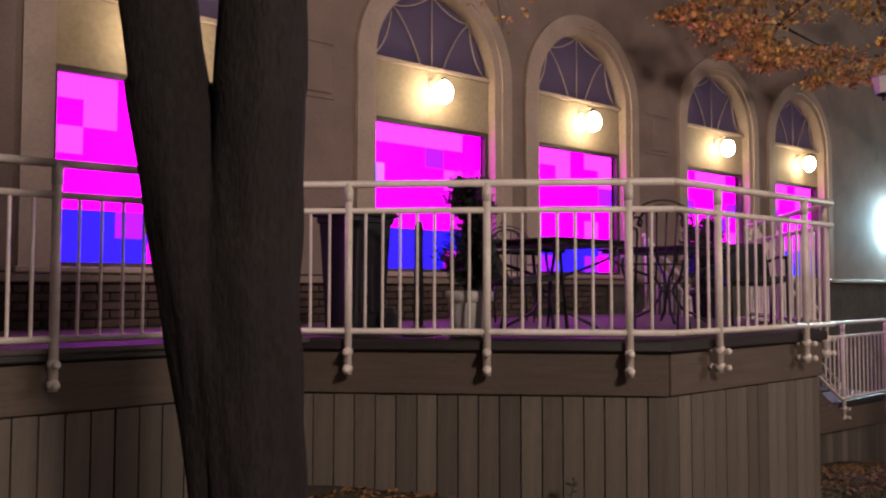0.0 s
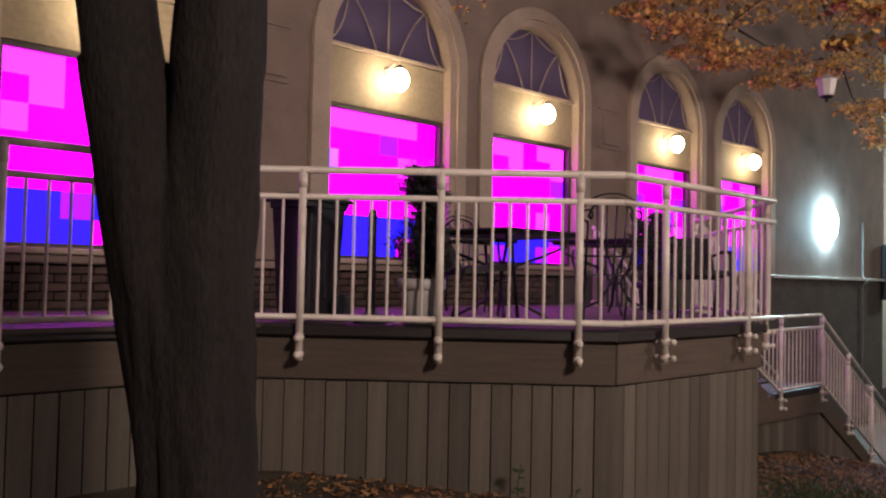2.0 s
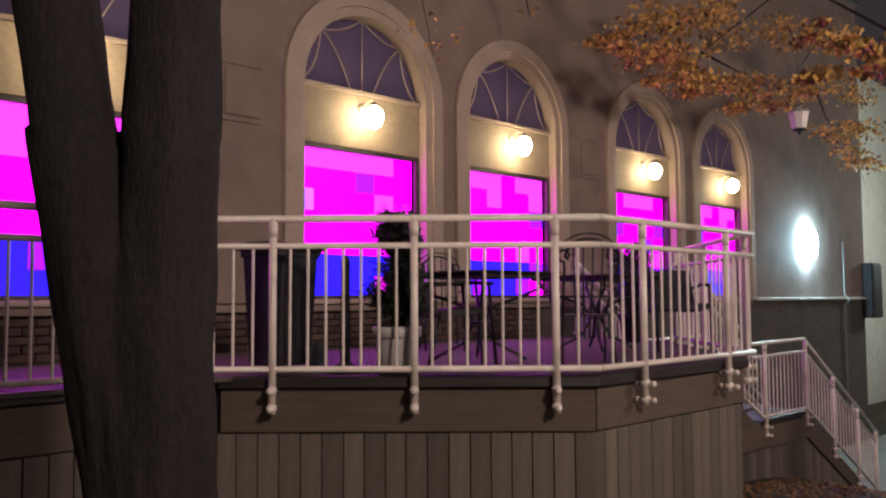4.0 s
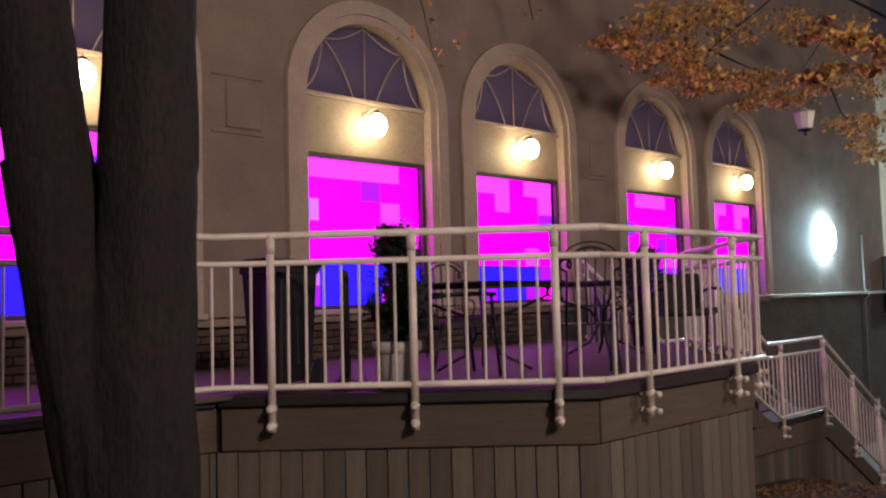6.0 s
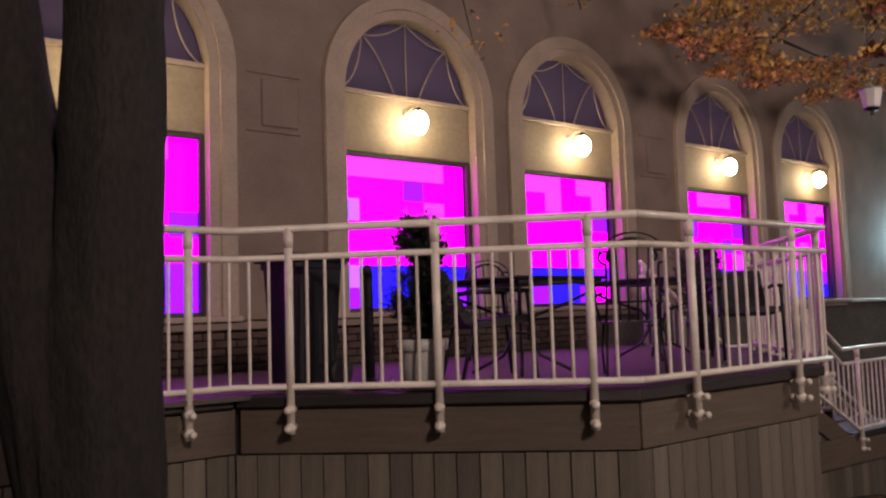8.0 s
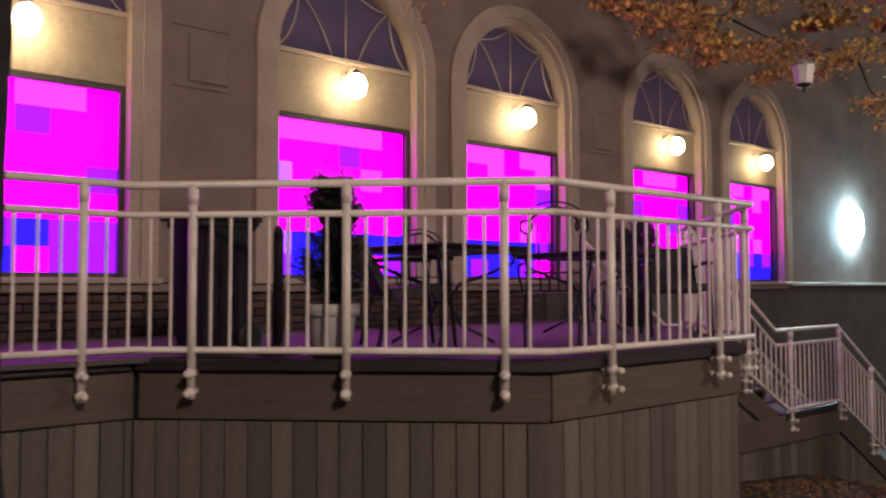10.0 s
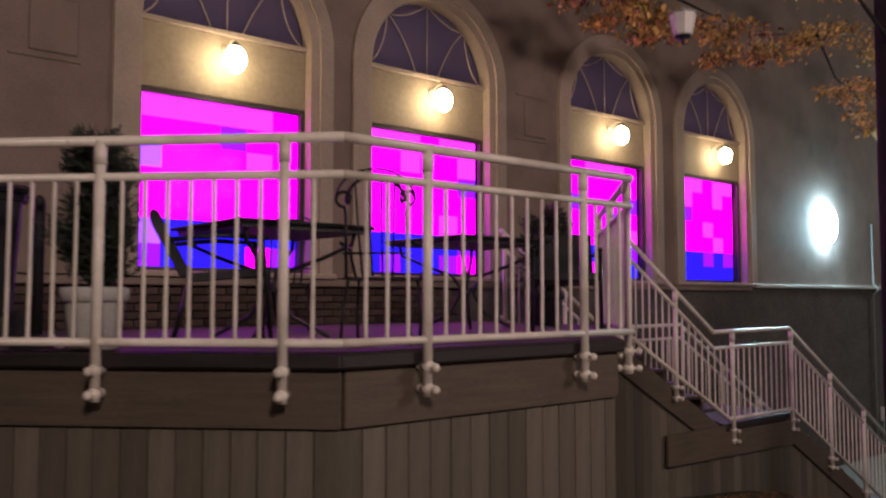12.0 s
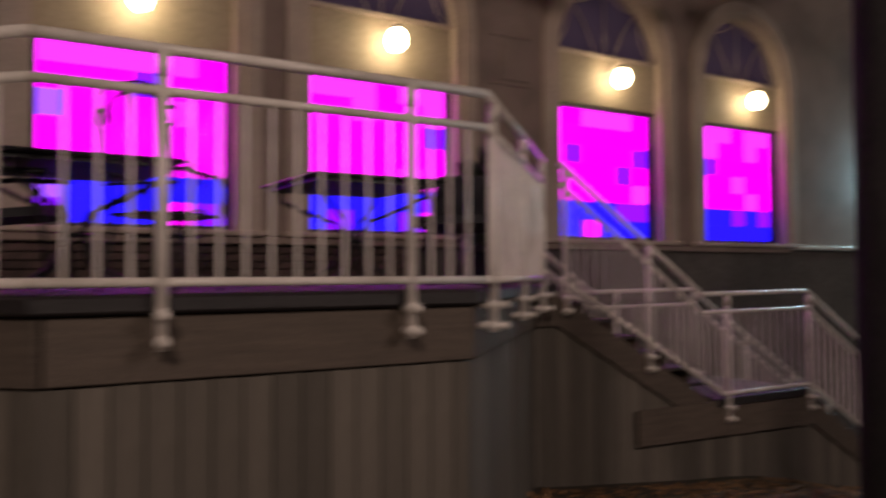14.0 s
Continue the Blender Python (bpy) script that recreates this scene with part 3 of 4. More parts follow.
def build_stairs():
    s = thing("stairs", "wooden stairs with a landing leading down from the deck", "stairs", kind="structure")
    y0, y1 = 0.46, 1.90

    def flight(x, z, n, run, rise):
        for k in range(n):
            part("tread", box((x + k * run - 0.02, y0 + 0.05, z - (k + 1) * rise - 0.035), (x + (k + 1) * run + 0.02, y1, z - (k + 1) * rise), 0.006), DECK, s)
            part("riser", box((x + k * run - 0.012, y0 + 0.05, z - (k + 1) * rise - 0.002), (x + k * run + 0.012, y1, z - k * rise - 0.036), 0), BOARD, s)
    flight(5.80, DECK_Z, 6, 0.343, 1.155 / 7)
    part("landing", box((7.86, y0 + 0.05, LAND_Z - 0.04), (9.30, y1, LAND_Z), 0.006), DECK, s, "landing of painted boards")
    flight(9.30, LAND_Z, 9, 0.306, 0.1825)
    # stringers: slanting boards and the landing's fascia
    for yy in (y0 - 0.035, y1 + 0.004):
        zt = DECK_Z - 0.09
        part("stringer", prism([(5.70, zt), (5.80, zt), (7.86, zt - 1.155), (7.86, zt - 1.38), (7.20, zt - 1.06), (5.80, zt - 0.275), (5.70, zt - 0.27)], "y", yy, yy + 0.045), BOARD, s)
        part("landing_fascia", prism([(6.72, LAND_Z - 0.345), (9.30, LAND_Z - 0.39), (9.30, LAND_Z - 0.09), (7.79, LAND_Z - 0.09), (7.79, LAND_Z - 0.02), (6.72, LAND_Z - 0.02)], "y", yy - 0.035, yy - 0.004), BOARD, s)
        zl = LAND_Z - 0.09
        part("stringer", prism([(9.302, zl), (12.0, zl - 1.62), (12.0, zl - 1.85), (9.302, zl - 0.27)], "y", yy, yy + 0.045), BOARD, s)
    part("edge_board", box((7.80, y0 - 0.05, LAND_Z - 0.085), (9.34, y0 + 0.06, LAND_Z - 0.005), 0.008), NOSING, s)
    random.seed(17)
    x = 5.70
    while x < 11.9:
        if x < 6.72:
            top = DECK_Z - 0.28 - max(0, x - 5.80) * 0.56
        elif x < 9.3:
            top = max(LAND_Z - 0.30, DECK_Z - 0.28 - (x - 5.80) * 0.56)
        else:
            top = LAND_Z - 0.28 - (x - 9.30) * 0.60
        low = ground_z(x, 0.4) - 0.25
        if top > low + 0.05:
            part("plank", box((x + 0.002, y0 + 0.012, low), (x + 0.138, y0 + 0.034, top), 0.003), PLANK, s)
        x += 0.14
    # dark sheet added under the stairs, standing for shade behind the plank gaps
    part("dark_backing", box((5.7, y0 + 0.06, -2.0), (9.2, y0 + 0.10, -0.45)), NOSING, s)


build_stairs()


# ---- trees ----
def trunk_mesh(points, radii, n=28, seed=0.0, rough=0.05):
    bm = bmesh.new()
    pts = [Vector(p) for p in points]
    fine, rr = [], []
    for i in range(len(pts) - 1):
        m = max(2, int((pts[i + 1] - pts[i]).length / 0.09))
        for k in range(m):
            f = k / m
            fine.append(pts[i].lerp(pts[i + 1], f))
            rr.append(radii[i] * (1 - f) + radii[i + 1] * f)
    fine.append(pts[-1])
    rr.append(radii[-1])
    rings = []
    for p, r in zip(fine, rr):
        ring = []
        for k in range(n):
            a = 2 * math.pi * k / n
            q = Vector((math.cos(a), math.sin(a), 0))
            w = 1 + rough * (noise.noise((q.x * 2 + seed, q.y * 2, p.z * 1.1)) + 0.8 * noise.noise((q.x * 9 + seed, q.y * 9, p.z * 2.2)))
            ring.append(bm.verts.new(p + q * r * w))
        rings.append(ring)
    for a, b in zip(rings, rings[1:]):
        for k in range(n):
            bm.faces.new((a[k], a[(k + 1) % n], b[(k + 1) % n], b[k]))
    bm.faces.new(rings[-1][::-1])
    return bm


def leaf_cloud(centres, count, seed, size=(0.035, 0.07)):
    random.seed(seed)
    vs, fs = [], []
    for c, rad in centres:
        for _ in range(count):
            d = Vector((random.gauss(0, 0.5), random.gauss(0, 0.5), random.gauss(0, 0.5)))
            p = Vector(c) + Vector((d.x * rad[0], d.y * rad[1], d.z * rad[2]))
            s = random.uniform(*size)
            q = Euler((random.uniform(-1.2, 1.2), random.uniform(-1.2, 1.2), random.uniform(0, 6.3))).to_matrix()
            k = len(vs)
            for px, py, pz in ((-1, 0, 0), (-0.35, 0.55, 0.12), (0.35, 0.45, 0.1), (1, 0, -0.15), (0.3, -0.5, 0.1), (-0.35, -0.5, 0.12)):
                vs.append(tuple(p + q @ Vector((px * s, py * s, pz * s))))
            fs.append(tuple(range(k, k + 6)))
    me = bpy.data.meshes.new("crown")
    me.from_pydata(vs, [], fs)
    me.materials.append(AUTUMN)
    return me


def build_near_tree():
    t = thing("tree", "large dark-barked tree with a forked trunk", "tree", pose(-1.60, -1.74, 0))
    side, deep = Vector((0.77, -0.63, 0)), Vector((0.63, 0.77, 0))
    # the two stems that grow together: offset and radius by height
    right = [(-0.2, 0.05, 0.25), (0.1, 0.06, 0.205), (0.5, 0.07, 0.185), (1.3, 0.045, 0.184), (1.87, 0.063, 0.172), (2.32, 0.078, 0.165), (3.2, 0.10, 0.16), (5.2, 0.25, 0.12), (7.5, 0.5, 0.05)]
    left = [(-0.2, -0.04, 0.25), (0.1, -0.025, 0.170), (0.5, -0.022, 0.150), (0.83, -0.072, 0.148), (1.3, -0.150, 0.168), (1.87, -0.252, 0.158), (2.32, -0.325, 0.150), (3.2, -0.46, 0.15), (5.0, -0.8, 0.11), (7.0, -1.1, 0.05)]

    def at(rows, z):
        for p, q in zip(rows, rows[1:]):
            if z <= q[0]:
                f = (z - p[0]) / (q[0] - p[0])
                return p[1] + (q[1] - p[1]) * f, p[2] + (q[2] - p[2]) * f
        return rows[-1][1:]

    def bark(x, y, z):
        return 0.018 * noise.noise((x * 5, y * 5, z * 1.2)) + 0.016 * noise.noise((x * 19, y * 19, z * 3.0))
    bm = bmesh.new()
    n, rings, z = 48, [], -0.2
    while z < 2.09:
        (ro, rr), (lo, lr) = at(right, z), at(left, z)
        c = (ro - rr + lo + lr) / 2 if z > 1.2 else (ro + lo) / 2
        ring = []
        for k in range(n):
            a = 2 * math.pi * k / n
            dx, dy = math.cos(a), math.sin(a)
            reach = []
            for o, r in ((ro, rr), (lo, lr)):
                b = dx * (o - c)
                disc = b * b - ((o - c) ** 2 - r * r)
                reach.append(b + math.sqrt(disc) if disc > 0 else 0.0)
            d = max(0.02, sum(v ** 10 for v in reach) ** 0.1) if max(reach) > 0 else 0.02
            d += bark(dx, dy, z)
            ring.append(bm.verts.new(side * (c + dx * d) + deep * (dy * d) + Vector((0, 0, z))))
        rings.append(ring)
        z += 0.06
    for p, q in zip(rings, rings[1:]):
        for k in range(n):
            bm.faces.new((p[k], p[(k + 1) % n], q[(k + 1) % n], q[k]))
    part("trunk", bm, BARK, t, smooth=True)
    for rows in (right, left):
        bm = bmesh.new()
        rings, z = [], 1.99
        while z < rows[-1][0]:
            o, r = at(rows, z)
            ring = []
            for k in range(28):
                a = 2 * math.pi * k / 28
                d = r + bark(math.cos(a) + rows[0][1] * 50, math.sin(a), z) - (0.012 if z < 2.05 else 0)
                ring.append(bm.verts.new(side * (o + math.cos(a) * d) + deep * (math.sin(a) * d) + Vector((0, 0, z))))
            rings.append(ring)
            z += 0.08
        for p, q in zip(rings, rings[1:]):
            for k in range(28):
                bm.faces.new((p[k], p[(k + 1) % 28], q[(k + 1) % 28], q[k]))
        part("stem", bm, BARK, t, smooth=True)
    # a long bare limb whose last twigs hang before the windows
    o = Vector((-1.60, -1.74, 0))
    for pts in (((-1.45, -1.85, 5.2), (0.4, 0.0, 6.3), (2.0, 1.2, 5.6), (2.8, 1.6, 4.6), (2.95, 1.6, 4.05)), ((0.4, 0.0, 6.3), (2.6, 0.9, 6.4), (4.2, 1.5, 5.6), (4.55, 1.6, 4.85))):
        part("limb", tube([Vector(p) - o for p in pts], [0.05, 0.03, 0.016, 0.006, 0.003][:len(pts)], 7), BARK, t, smooth=True)
    cl = [(Vector(p) - o, (0.16, 0.12, 0.10)) for p in ((2.7, 1.6, 4.26), (3.0, 1.6, 4.12), (3.25, 1.6, 4.28), (4.5, 1.6, 4.92), (2.9, 1.55, 4.5), (4.3, 1.5, 5.3), (2.3, 1.4, 5.2))]
    part("crown", leaf_cloud(cl, 7, 5, (0.025, 0.045)), None, t, "a few last yellow leaves")


build_near_tree()


def build_utility_box():
    t = thing("utility_box", "small white utility box mounted low on the facade", "box", pose(16.75, WALL_Y + 0.02, -1.10))
    part("body", box((-0.045, -0.09, -0.15), (0.045, 0.0, 0.13), 0.010), SHADE, t)
    part("cover", box((-0.052, -0.110, -0.14), (0.052, -0.088, 0.15), 0.007), SHADE, t)
    part("conduit", tube([(0, -0.05, -0.15), (0, -0.05, -0.68)], 0.014, 8), TIN, t, smooth=True)


build_utility_box()


def build_paper(x, y):
    t = thing("paper_scrap", "small crumpled scrap of white paper on the deck", "litter", pose(x, y, DECK_Z))
    random.seed(9)
    bm = bmesh.new()
    n = 6
    grid = [[bm.verts.new((i * 0.022 - 0.055, j * 0.018 - 0.045, 0.004 + random.uniform(0, 0.03) + (0.05 if i == 0 and j > 2 else 0))) for j in range(n)] for i in range(n)]
    for i in range(n - 1):
        for j in range(n - 1):
            bm.faces.new((grid[i][j], grid[i + 1][j], grid[i + 1][j + 1], grid[i][j + 1]))
    part("sheet", bm, SHADE, t)


build_paper(0.62, -0.30)


def build_far_tree():
    base = Vector((6.43, -2.11, ground_z(6.43, -2.1)))
    t = thing("tree", "dark-trunked tree with thin orange autumn leaves overhanging the stairs", "tree", pose(*base))
    part("trunk", trunk_mesh([(0, 0, -0.1), (0, 0, 0.2), (0, 0.02, 2.0), (0.02, 0.05, 4.2), (0.05, 0.1, 6.5)], [0.26, 0.20, 0.18, 0.15, 0.09], seed=11.0), BARK, t, smooth=True)
    runs = [((6.45, -2.0, 4.1), (6.9, -0.6, 5.3), (7.4, 0.9, 4.85), (6.6, 1.0, 4.72), (5.8, 1.0, 4.75)),
            ((7.4, 0.9, 4.85), (8.6, 1.0, 4.85), (9.7, 1.0, 4.8), (11.4, 1.0, 5.2), (13.3, 1.0, 5.6)),
            ((11.4, 1.0, 5.2), (12.0, 1.0, 4.6), (12.8, 1.0, 4.4), (13.4, 1.0, 3.95), (13.8, 1.0, 3.6)),
            ((6.45, -2.05, 4.3), (5.4, -2.05, 5.1), (4.3, -2.0, 5.0), (3.68, -1.94, 4.7)),
            ((6.45, -2.08, 3.2), (5.6, -2.05, 3.62), (4.7, -2.05, 3.68), (3.9, -2.02, 3.55), (3.4, -2.0, 3.14)),
            ((6.45, -2.05, 4.4), (6.0, -1.2, 5.8), (5.2, 0.4, 6.6), (4.4, 1.0, 6.9)),
            ((6.47, -2.05, 4.5), (7.6, -2.2, 5.9), (8.8, -2.2, 6.8), (9.8, -2.0, 7.2))]
    for run in runs:
        part("limb", tube([Vector(p) - base for p in run], [0.022, 0.012, 0.007, 0.004, 0.002][:len(run)], 7), BARK, t, smooth=True)
    random.seed(3)
    cl = []
    # sprays along the limbs over the facade: place along it, height, spread
    for x, z, k in ((5.5, 4.72, .4), (5.75, 4.57, .6), (6.1, 4.52, .7), (6.25, 4.9, 1), (6.65, 5.2, 1.2), (7.1, 5.1, 1.1), (6.5, 4.55, .9), (7.0, 4.63, 1),
                    (7.4, 4.52, .8), (6.65, 4.32, .7), (7.25, 4.36, .7), (8.3, 5.6, 1.3), (8.9, 5.42, 1), (8.1, 4.56, .6), (8.6, 4.57, .8), (9.1, 4.66, .9),
                    (9.0, 4.36, .7), (9.6, 4.55, .9), (10.3, 4.8, 1.1), (10.9, 4.95, 1.1), (10.4, 6.0, 1.4), (11.7, 5.9, 1.5), (12.4, 5.5, 1.5), (13.4, 5.3, 1.4),
                    (12.0, 4.4, .9), (12.7, 4.5, 1), (13.0, 4.15, .9), (13.4, 3.9, .8), (14.0, 4.6, 1.3), (7.6, 5.6, 1.3), (6.4, 5.5, .8)):
        for _ in range(5):
            c = Vector((x + random.gauss(0, 0.20 * k), random.gauss(1.0, 0.22), z + random.gauss(0, 0.075 * k))) - base
            cl.append((c, (0.26 * k, 0.22, 0.11 * k)))
    # sprays on the nearer limb, round the lantern
    for x, z, k in ((3.4, 3.12, .22), (3.8, 3.6, .6), (4.45, 3.68, .8), (4.85, 3.66, .8), (4.6, 3.45, .6), (4.95, 3.5, .7), (4.0, 3.5, .6), (5.4, 3.6, .9)):
        for _ in range(2):
            c = Vector((x + random.gauss(0, 0.12 * k), random.gauss(-2.05, 0.12), z + random.gauss(0, 0.06 * k))) - base
            cl.append((c, (0.18 * k, 0.15, 0.10 * k)))
    part("crown", leaf_cloud(cl, 42, 21, (0.024, 0.054)), None, t, "thin orange and yellow autumn leaves")


build_far_tree()


# ---- things on the deck ----
def build_table(x, y, turn, top_z=1.67):
    t = thing("patio_table", "dark iron patio table with scrolled legs", "table", pose(x, y, DECK_Z, 0, 0, turn), "patio tables on the deck")
    h = top_z - DECK_Z
    part("tabletop", box((-0.48, -0.48, h - 0.024), (0.48, 0.48, h), 0.01), IRON, t)
    part("apron", prism([(-0.44, -0.44), (0.44, -0.44), (0.44, 0.44), (-0.44, 0.44)], "z", h - 0.05, h - 0.023), IRON, t)
    for k in range(4):
        a = math.radians(45 + 90 * k)
        c, sn = math.cos(a), math.sin(a)
        prof = ((0.54, h - 0.04), (0.52, h - 0.12), (0.34, h - 0.20), (0.12, h - 0.28), (0.055, h - 0.38), (0.06, 0.28), (0.14, 0.14), (0.30, 0.06), (0.38, 0.015))
        part("leg", tube([(c * r, sn * r, z) for r, z in prof], 0.014, 7), IRON, t, smooth=True)
    part("ring", lathe([(0.075, 0.30), (0.085, 0.31), (0.075, 0.32)], 14), IRON, t, smooth=True)


def chair_proto(x, y, turn):
    t = thing("patio_chair", "dark wrought iron patio chair with a scrolled hoop back", "chair", pose(x, y, DECK_Z, 0, 0, turn), "patio chairs round the tables")
    part("seat", prism([(-0.22, -0.22), (0.22, -0.22), (0.25, 0.0), (0.23, 0.22), (-0.23, 0.22), (-0.25, 0.0)], "z", 0.43, 0.445), IRON, t)
    for sx in (-1, 1):
        part("leg", tube([(sx * 0.21, -0.20, 0.43), (sx * 0.23, -0.23, 0.2), (sx * 0.22, -0.22, 0.0)], 0.011, 7), IRON, t, smooth=True)
        part("leg", tube([(sx * 0.20, 0.20, 0.43), (sx * 0.22, 0.26, 0.2), (sx * 0.23, 0.30, 0.0)], 0.011, 7), IRON, t, smooth=True)
        part("armrest", tube([(sx * 0.23, -0.20, 0.43), (sx * 0.27, -0.22, 0.58), (sx * 0.27, -0.16, 0.655), (sx * 0.27, 0.05, 0.665), (sx * 0.24, 0.25, 0.67)], 0.012, 7), IRON, t, smooth=True)
    # two stiles ending in outward curls, and a hoop between them with curled ends
    for sx in (-1, 1):
        stile = [(sx * 0.21, 0.22, 0.44), (sx * 0.205, 0.255, 0.64), (sx * 0.20, 0.29, 0.84), (sx * 0.205, 0.30, 0.90)]
        curl = [(sx * (0.205 + 0.062 * math.sin(a) * (1 - 0.07 * a)), 0.315, 0.955 - 0.058 * math.cos(a) * (1 - 0.07 * a)) for a in [k * 0.5 for k in range(12)]]
        part("stile", tube(stile + curl, 0.011, 7), IRON, t, smooth=True)
        bm = bmesh.new()
        ball(bm, curl[-1], 0.018)
        part("knob", bm, IRON, t, smooth=True)
    hoop = [(0.195 * math.cos(a), 0.30 + 0.045 * math.sin(a), 0.93 + 0.165 * math.sin(a)) for a in [math.pi * k / 14 for k in range(15)]]
    part("back_frame", tube(hoop, 0.013, 7), IRON, t, smooth=True)
    outer = [(0.262 * math.cos(a), 0.31 + 0.05 * math.sin(a), 0.945 + 0.195 * math.sin(a)) for a in [math.pi * k / 18 for k in range(19)]]
    part("outer_hoop", tube(outer, 0.0075, 7), IRON, t, smooth=True)
    for k in range(4):
        f = (k - 1.5) / 1.5
        part("slat", tube([(f * 0.10, 0.22, 0.45), (f * 0.115, 0.28, 0.72), (f * 0.13, 0.335, 0.93 + 0.165 * math.sqrt(1 - (f * 0.667) ** 2))], 0.0085, 6), IRON, t, smooth=True)
    part("crossbar", tube([(-0.235, 0.25, 0.60), (0, 0.265, 0.60), (0.235, 0.25, 0.60)], 0.009, 6), IRON, t, smooth=True)
    return t


def build_sling_chair(x, y, turn):
    t = thing("sling_chair", "dark patio chair with a solid reclined fabric back", "chair", pose(x, y, DECK_Z, 0, 0, turn), "patio chairs round the tables")
    part("seat", prism([(-0.24, 0.40), (0.22, 0.36), (0.24, 0.405), (-0.24, 0.45)], "x", -0.24, 0.24), PLASTIC, t)
    part("backrest", prism([(0.20, 0.40), (0.26, 0.39), (0.435, 0.72), (0.445, 0.755), (0.42, 0.78), (0.39, 0.765)], "x", -0.23, 0.23), PLASTIC, t)
    for sx in (-1, 1):
        part("leg", tube([(sx * 0.25, -0.26, 0.0), (sx * 0.25, -0.22, 0.40), (sx * 0.25, -0.20, 0.62)], 0.014, 7), IRON, t, smooth=True)
        part("leg", tube([(sx * 0.25, 0.30, 0.0), (sx * 0.25, 0.20, 0.40)], 0.014, 7), IRON, t, smooth=True)
        part("armrest", tube([(sx * 0.25, -0.24, 0.62), (sx * 0.25, 0.05, 0.63), (sx * 0.245, 0.33, 0.60)], 0.016, 7), IRON, t, smooth=True)


def build_bin(x, y):
    t = thing("wheeled_bin", "tall dark plastic wheeled bin standing behind the railing", "bin", pose(x, y, DECK_Z, 0, 0, 15))
    bm = bmesh.new()
    rings = []
    for w, d, z in ((0.17, 0.15, 0.05), (0.175, 0.155, 0.10), (0.205, 0.19, 0.80), (0.218, 0.203, 0.805), (0.218, 0.203, 0.845)):
        c = 0.03
        rings.append([bm.verts.new((px, py, z)) for px, py in ((-w + c, -d), (w - c, -d), (w, -d + c), (w, d - c), (w - c, d), (-w + c, d), (-w, d - c), (-w, -d + c))])
    for p, q in zip(rings, rings[1:]):
        for k in range(8):
            bm.faces.new((p[k], p[(k + 1) % 8], q[(k + 1) % 8], q[k]))
    bm.faces.new(rings[0])
    bm.faces.new(rings[-1][::-1])
    part("body", bm, PLASTIC, t)
    part("lid", prism([(-0.225, 0.848), (0.225, 0.848), (0.225, 0.868), (0.10, 0.905), (-0.12, 0.905), (-0.225, 0.872)], "x", -0.23, 0.23), PLASTIC, t)
    part("handle", tube([(0.225, -0.13, 0.80), (0.275, -0.13, 0.845), (0.275, 0.13, 0.845), (0.225, 0.13, 0.80)], 0.014, 8), PLASTIC, t, smooth=True)
    part("axle", tube([(0.15, -0.20, 0.10), (0.15, 0.20, 0.10)], 0.012, 8), IRON, t, smooth=True)
    for sy in (-1, 1):
        part("wheel", lathe([(0.06, -0.02), (0.098, -0.02), (0.10, -0.012), (0.10, 0.012), (0.098, 0.02), (0.06, 0.02)], 18), PLASTIC, t, smooth=True).matrix_local = pose(0.15, sy * 0.195, 0.10, 90, 0, 0)
    for k in range(3):
        part("rib", box((-0.13 + k * 0.11, -0.178, 0.16), (-0.09 + k * 0.11, -0.150, 0.50), 0.004), PLASTIC, t)


def build_ash_post(x, y):
    t = thing("ash_post", "slim dark ash post with a rounded top and round foot", "ashtray", pose(x, y, DECK_Z))
    part("pole", lathe([(0.034, 0.04), (0.032, 0.70), (0.034, 0.75), (0.028, 0.79), (0.012, 0.81)], 14), PLASTIC, t, smooth=True)
    part("foot", lathe([(0.12, 0.0), (0.12, 0.02), (0.08, 0.05), (0.04, 0.075)], 18), PLASTIC, t, smooth=True)


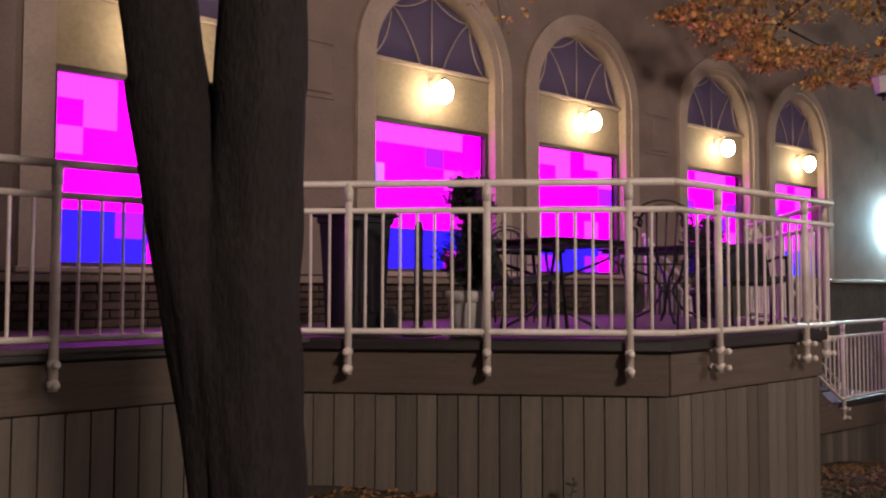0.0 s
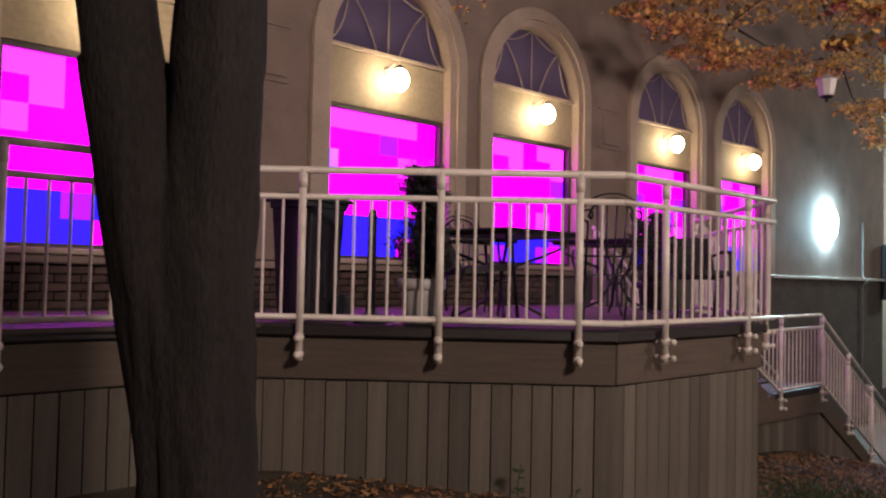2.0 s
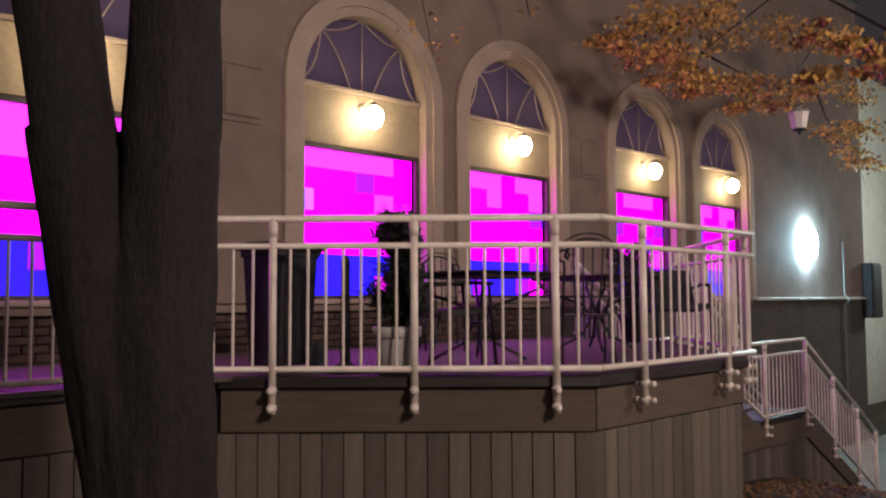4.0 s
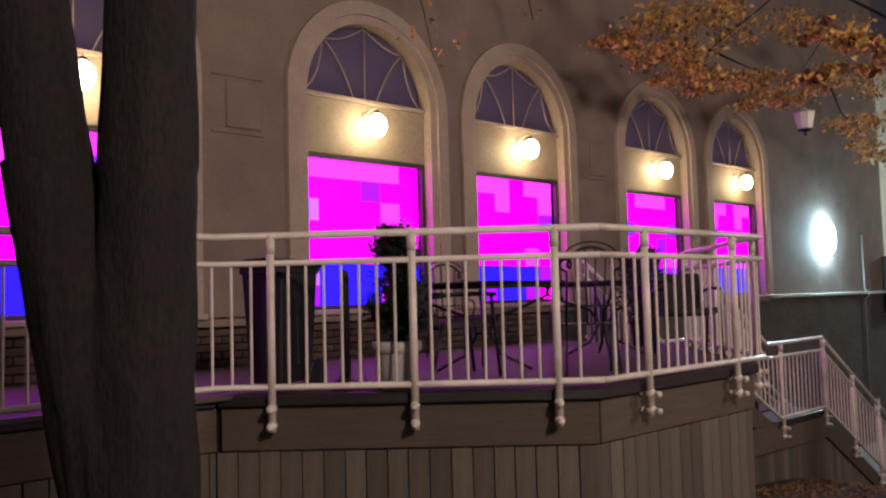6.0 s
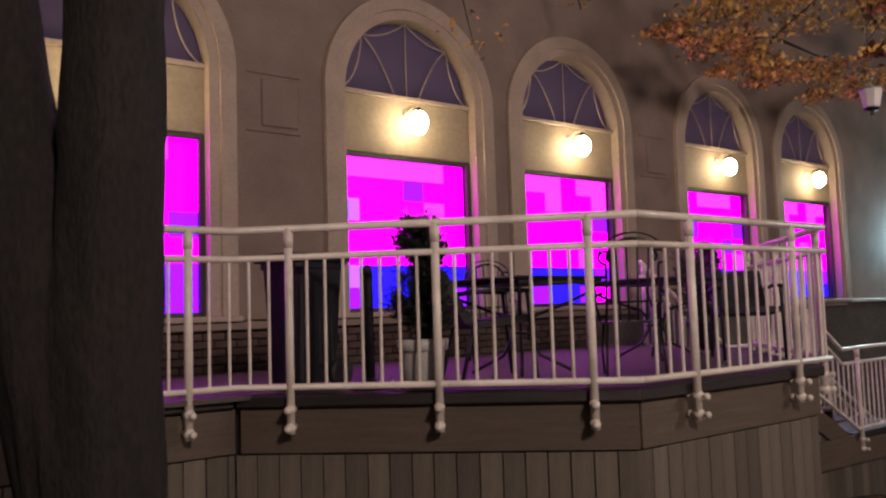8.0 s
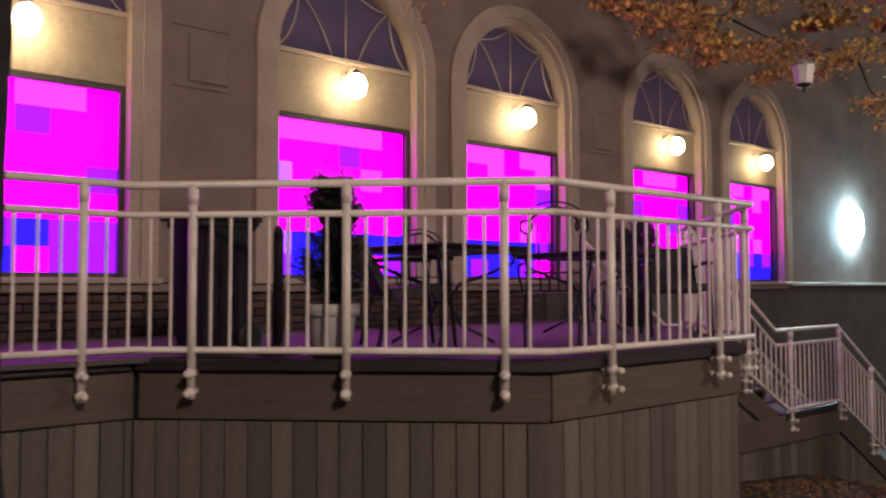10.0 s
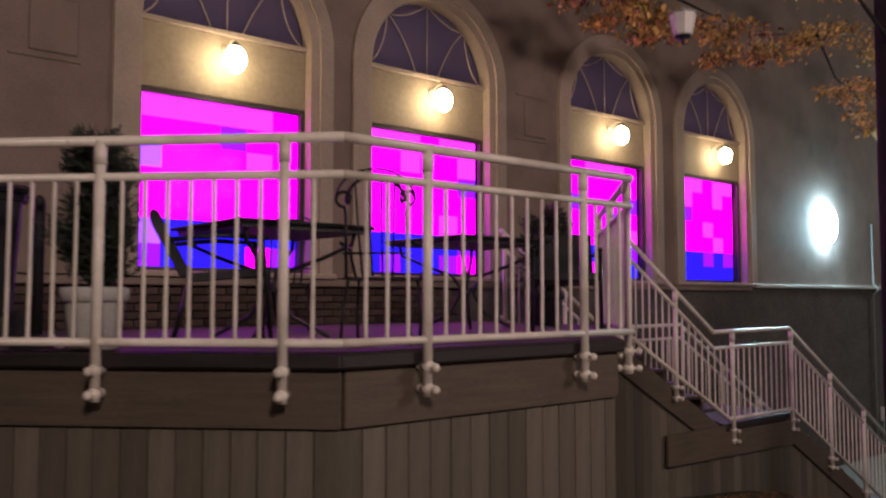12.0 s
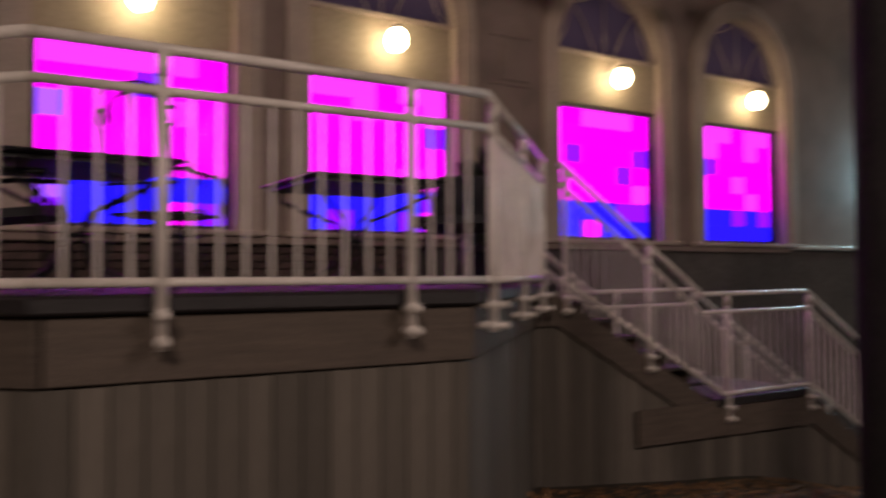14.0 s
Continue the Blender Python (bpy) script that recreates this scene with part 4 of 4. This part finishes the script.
def build_plant(x, y, wide, seed, pot=POT, label="dark green conifer shrub in a pale grey pot"):
    t = thing("potted_conifer", label, "plant", pose(x, y, DECK_Z))
    part("pot", lathe([(0.115, 0.0), (0.125, 0.01), (0.145, 0.24), (0.148, 0.25)], 24), pot, t, smooth=True)
    part("rim", lathe([(0.150, 0.245), (0.166, 0.25), (0.168, 0.315), (0.150, 0.32)], 24), pot, t, smooth=True)
    part("soil", lathe([(0.14, 0.30), (0.14, 0.322)], 20), SOIL, t)
    part("stem", tube([(0, 0, 0.3), (0.01, 0, 0.7), (0, 0.01, 1.05)], [0.018, 0.012, 0.004], 7), BARK, t)
    random.seed(seed)
    vs, fs = [], []
    for c in range(72):
        z = random.uniform(0.34, 1.08)
        w = 0.21 * wide * max(0.0, math.sin(math.pi * min(1, (z - 0.12) / 1.02) ** 0.8)) ** 0.55 + 0.015
        a = random.uniform(0, 6.3)
        out = Vector((math.cos(a), math.sin(a), random.uniform(0.5, 1.3))).normalized()
        root = Vector((0, 0, z - 0.06))
        tip = root + out * (w + 0.03)
        part("twig", tube([root, tip], [0.004, 0.0015], 4), BARK, t)
        for i in range(120):
            p = root.lerp(tip, random.uniform(0.1, 1.05)) + Vector((random.gauss(0, 0.025), random.gauss(0, 0.025), random.gauss(0, 0.03)))
            d = (out + Vector((random.gauss(0, 0.6), random.gauss(0, 0.6), random.gauss(0.2, 0.5)))).normalized()
            sd = d.orthogonal().normalized() * 0.0115
            ln = random.uniform(0.025, 0.06)
            k = len(vs)
            vs += [tuple(p - sd), tuple(p + d * ln * 0.6 + sd * 1.4), tuple(p + d * ln), tuple(p + sd)]
            fs.append((k, k + 1, k + 2, k + 3))
    me = bpy.data.meshes.new("foliage")
    me.from_pydata(vs, [], fs)
    me.materials.append(CONIFER)
    part("foliage", me, None, t, "dense dark green sprays")


build_table(1.91, -0.05, 2)
build_table(3.68, 0.08, 0)
proto = chair_proto(2.22, -0.86, 135)
proto.scale = (0.86, 0.86, 0.86)
c_ = copy_thing(proto, pose(2.73, 1.25, DECK_Z, 0, 0, -35))
c_.scale = (0.86, 0.86, 0.86)
build_sling_chair(1.59, -0.06, 69)
build_sling_chair(4.14, -0.54, 315)
build_bin(0.27, 0.33)
build_ash_post(0.52, -0.10)
build_plant(0.73, -0.40, 0.92, 31)
build_plant(5.20, 0.66, 1.4, 57, PLASTIC, "dark green bushy conifer shrub in a dark planter")


def build_lantern():
    x, y, z = 3.68, -1.94, 2.875
    t = thing("hanging_lantern", "unlit white glass lantern with metal cap hanging from limb", "lantern", pose(x, y, z))
    part("shade", lathe([(0.052, -0.065), (0.058, -0.06), (0.080, 0.055), (0.082, 0.065)], 8), SHADE, t, "tapered white glass shade")
    part("cap", lathe([(0.088, 0.066), (0.085, 0.074), (0.03, 0.085), (0.012, 0.11)], 12), TIN, t)
    part("finial", lathe([(0.055, -0.068), (0.05, -0.078), (0.014, -0.09), (0.012, -0.12)], 10), IRON, t)
    part("chain", tube([(0, 0, 0.14), (0.006, 0, 0.8), (0, 0, 1.83)], 0.002, 5), IRON, t)


build_lantern()


# ---- beyond the facade's end ----
def build_far_end():
    bm = box((17.8, 4.6, -2.2), (32, 4.9, 8.5))
    side = tagged(part("wall_east", bm, LEDGE), "pale ribbed siding of the next building", "wall", kind="structure")
    for k in range(40):
        part("siding_board", box((17.85 + k * 0.3, 4.575, -2.0), (18.12 + k * 0.3, 4.6, 8.4), 0.006), LEDGE, side)
    t = thing("wall_box", "dark metal box mounted at the corner of the facade", "box", pose(17.9, WALL_Y - 0.02, 1.6))
    part("body", box((-0.30, -0.22, -0.65), (0.30, 0.0, 0.65), 0.02), PLASTIC, t)
    part("cover", box((-0.27, -0.245, -0.61), (0.27, -0.222, 0.61), 0.01), PLASTIC, t)
    t = thing("conduit", "thin grey conduit pipe running down the wall", "pipe", pose(16.46, WALL_Y - 0.02, 0))
    part("pipe", tube([(0, 0, 2.7), (0, 0, 1.5), (0, -0.09, 1.42), (0, -0.09, 1.36), (0, 0, 1.28), (0, 0, -1.8)], 0.018, 8), TIN, t, smooth=True)
    t = thing("pipe_rail", "low grey pipe rail beside the paving", "railing", pose(0, 0, 0))
    for z in (-0.35, -0.85):
        part("rail", tube([(17.0, 1.6, z), (24.0, 1.6, z)], 0.025, 8), TIN, t, smooth=True)
    for x in (17.0, 18.6, 20.2, 21.8):
        part("post", tube([(x, 1.6, -1.85), (x, 1.6, -0.33)], 0.028, 8), TIN, t, smooth=True)


build_far_end()


def build_weed(x, y, h, seed):
    random.seed(seed)
    t = thing("weed", "small dark green weed growing against the planks", "plant", pose(x, y, ground_z(x, y)), "weeds at the foot of the deck")
    part("stalk", tube([(0, 0, -0.05), (0.01, 0, h * 0.5), (0.03, -0.01, h)], [0.006, 0.004, 0.002], 5), GRASS, t)
    for k in range(16):
        z = h * random.uniform(0.15, 1.0)
        a, l = random.uniform(0, 6.3), random.uniform(0.03, 0.07)
        d, sd = Vector((math.cos(a), math.sin(a), 0.3)), Vector((-math.sin(a), math.cos(a), 0)) * l * 0.35
        bm = bmesh.new()
        p = Vector((0.02 * z / h, 0, z))
        vs = [bm.verts.new(v) for v in (p, p + d * l * 0.5 + sd, p + d * l, p + d * l * 0.5 - sd)]
        bm.faces.new(vs)
        part("leaf", bm, GRASS, t)


build_weed(0.95, -1.12, 0.26, 1)
build_weed(1.22, -1.36, 0.14, 2)
build_weed(1.40, -1.52, 0.10, 3)


# ---- bricks of the base wall ----
def build_bricks():
    me = mesh("brick", box((-0.102, -0.03, -0.031), (0.102, 0.03, 0.031), 0.004), BRICK)
    for row in range(5):
        x = -4.0 + (0.107 if row % 2 else 0.0)
        while x < 5.6:
            b = part("brick", me, None, WALL_BASE)
            b.location = (x, WALL_Y + 0.055 + random.uniform(-0.003, 0.003), 0.985 + row * 0.0735)
            x += 0.214


build_bricks()
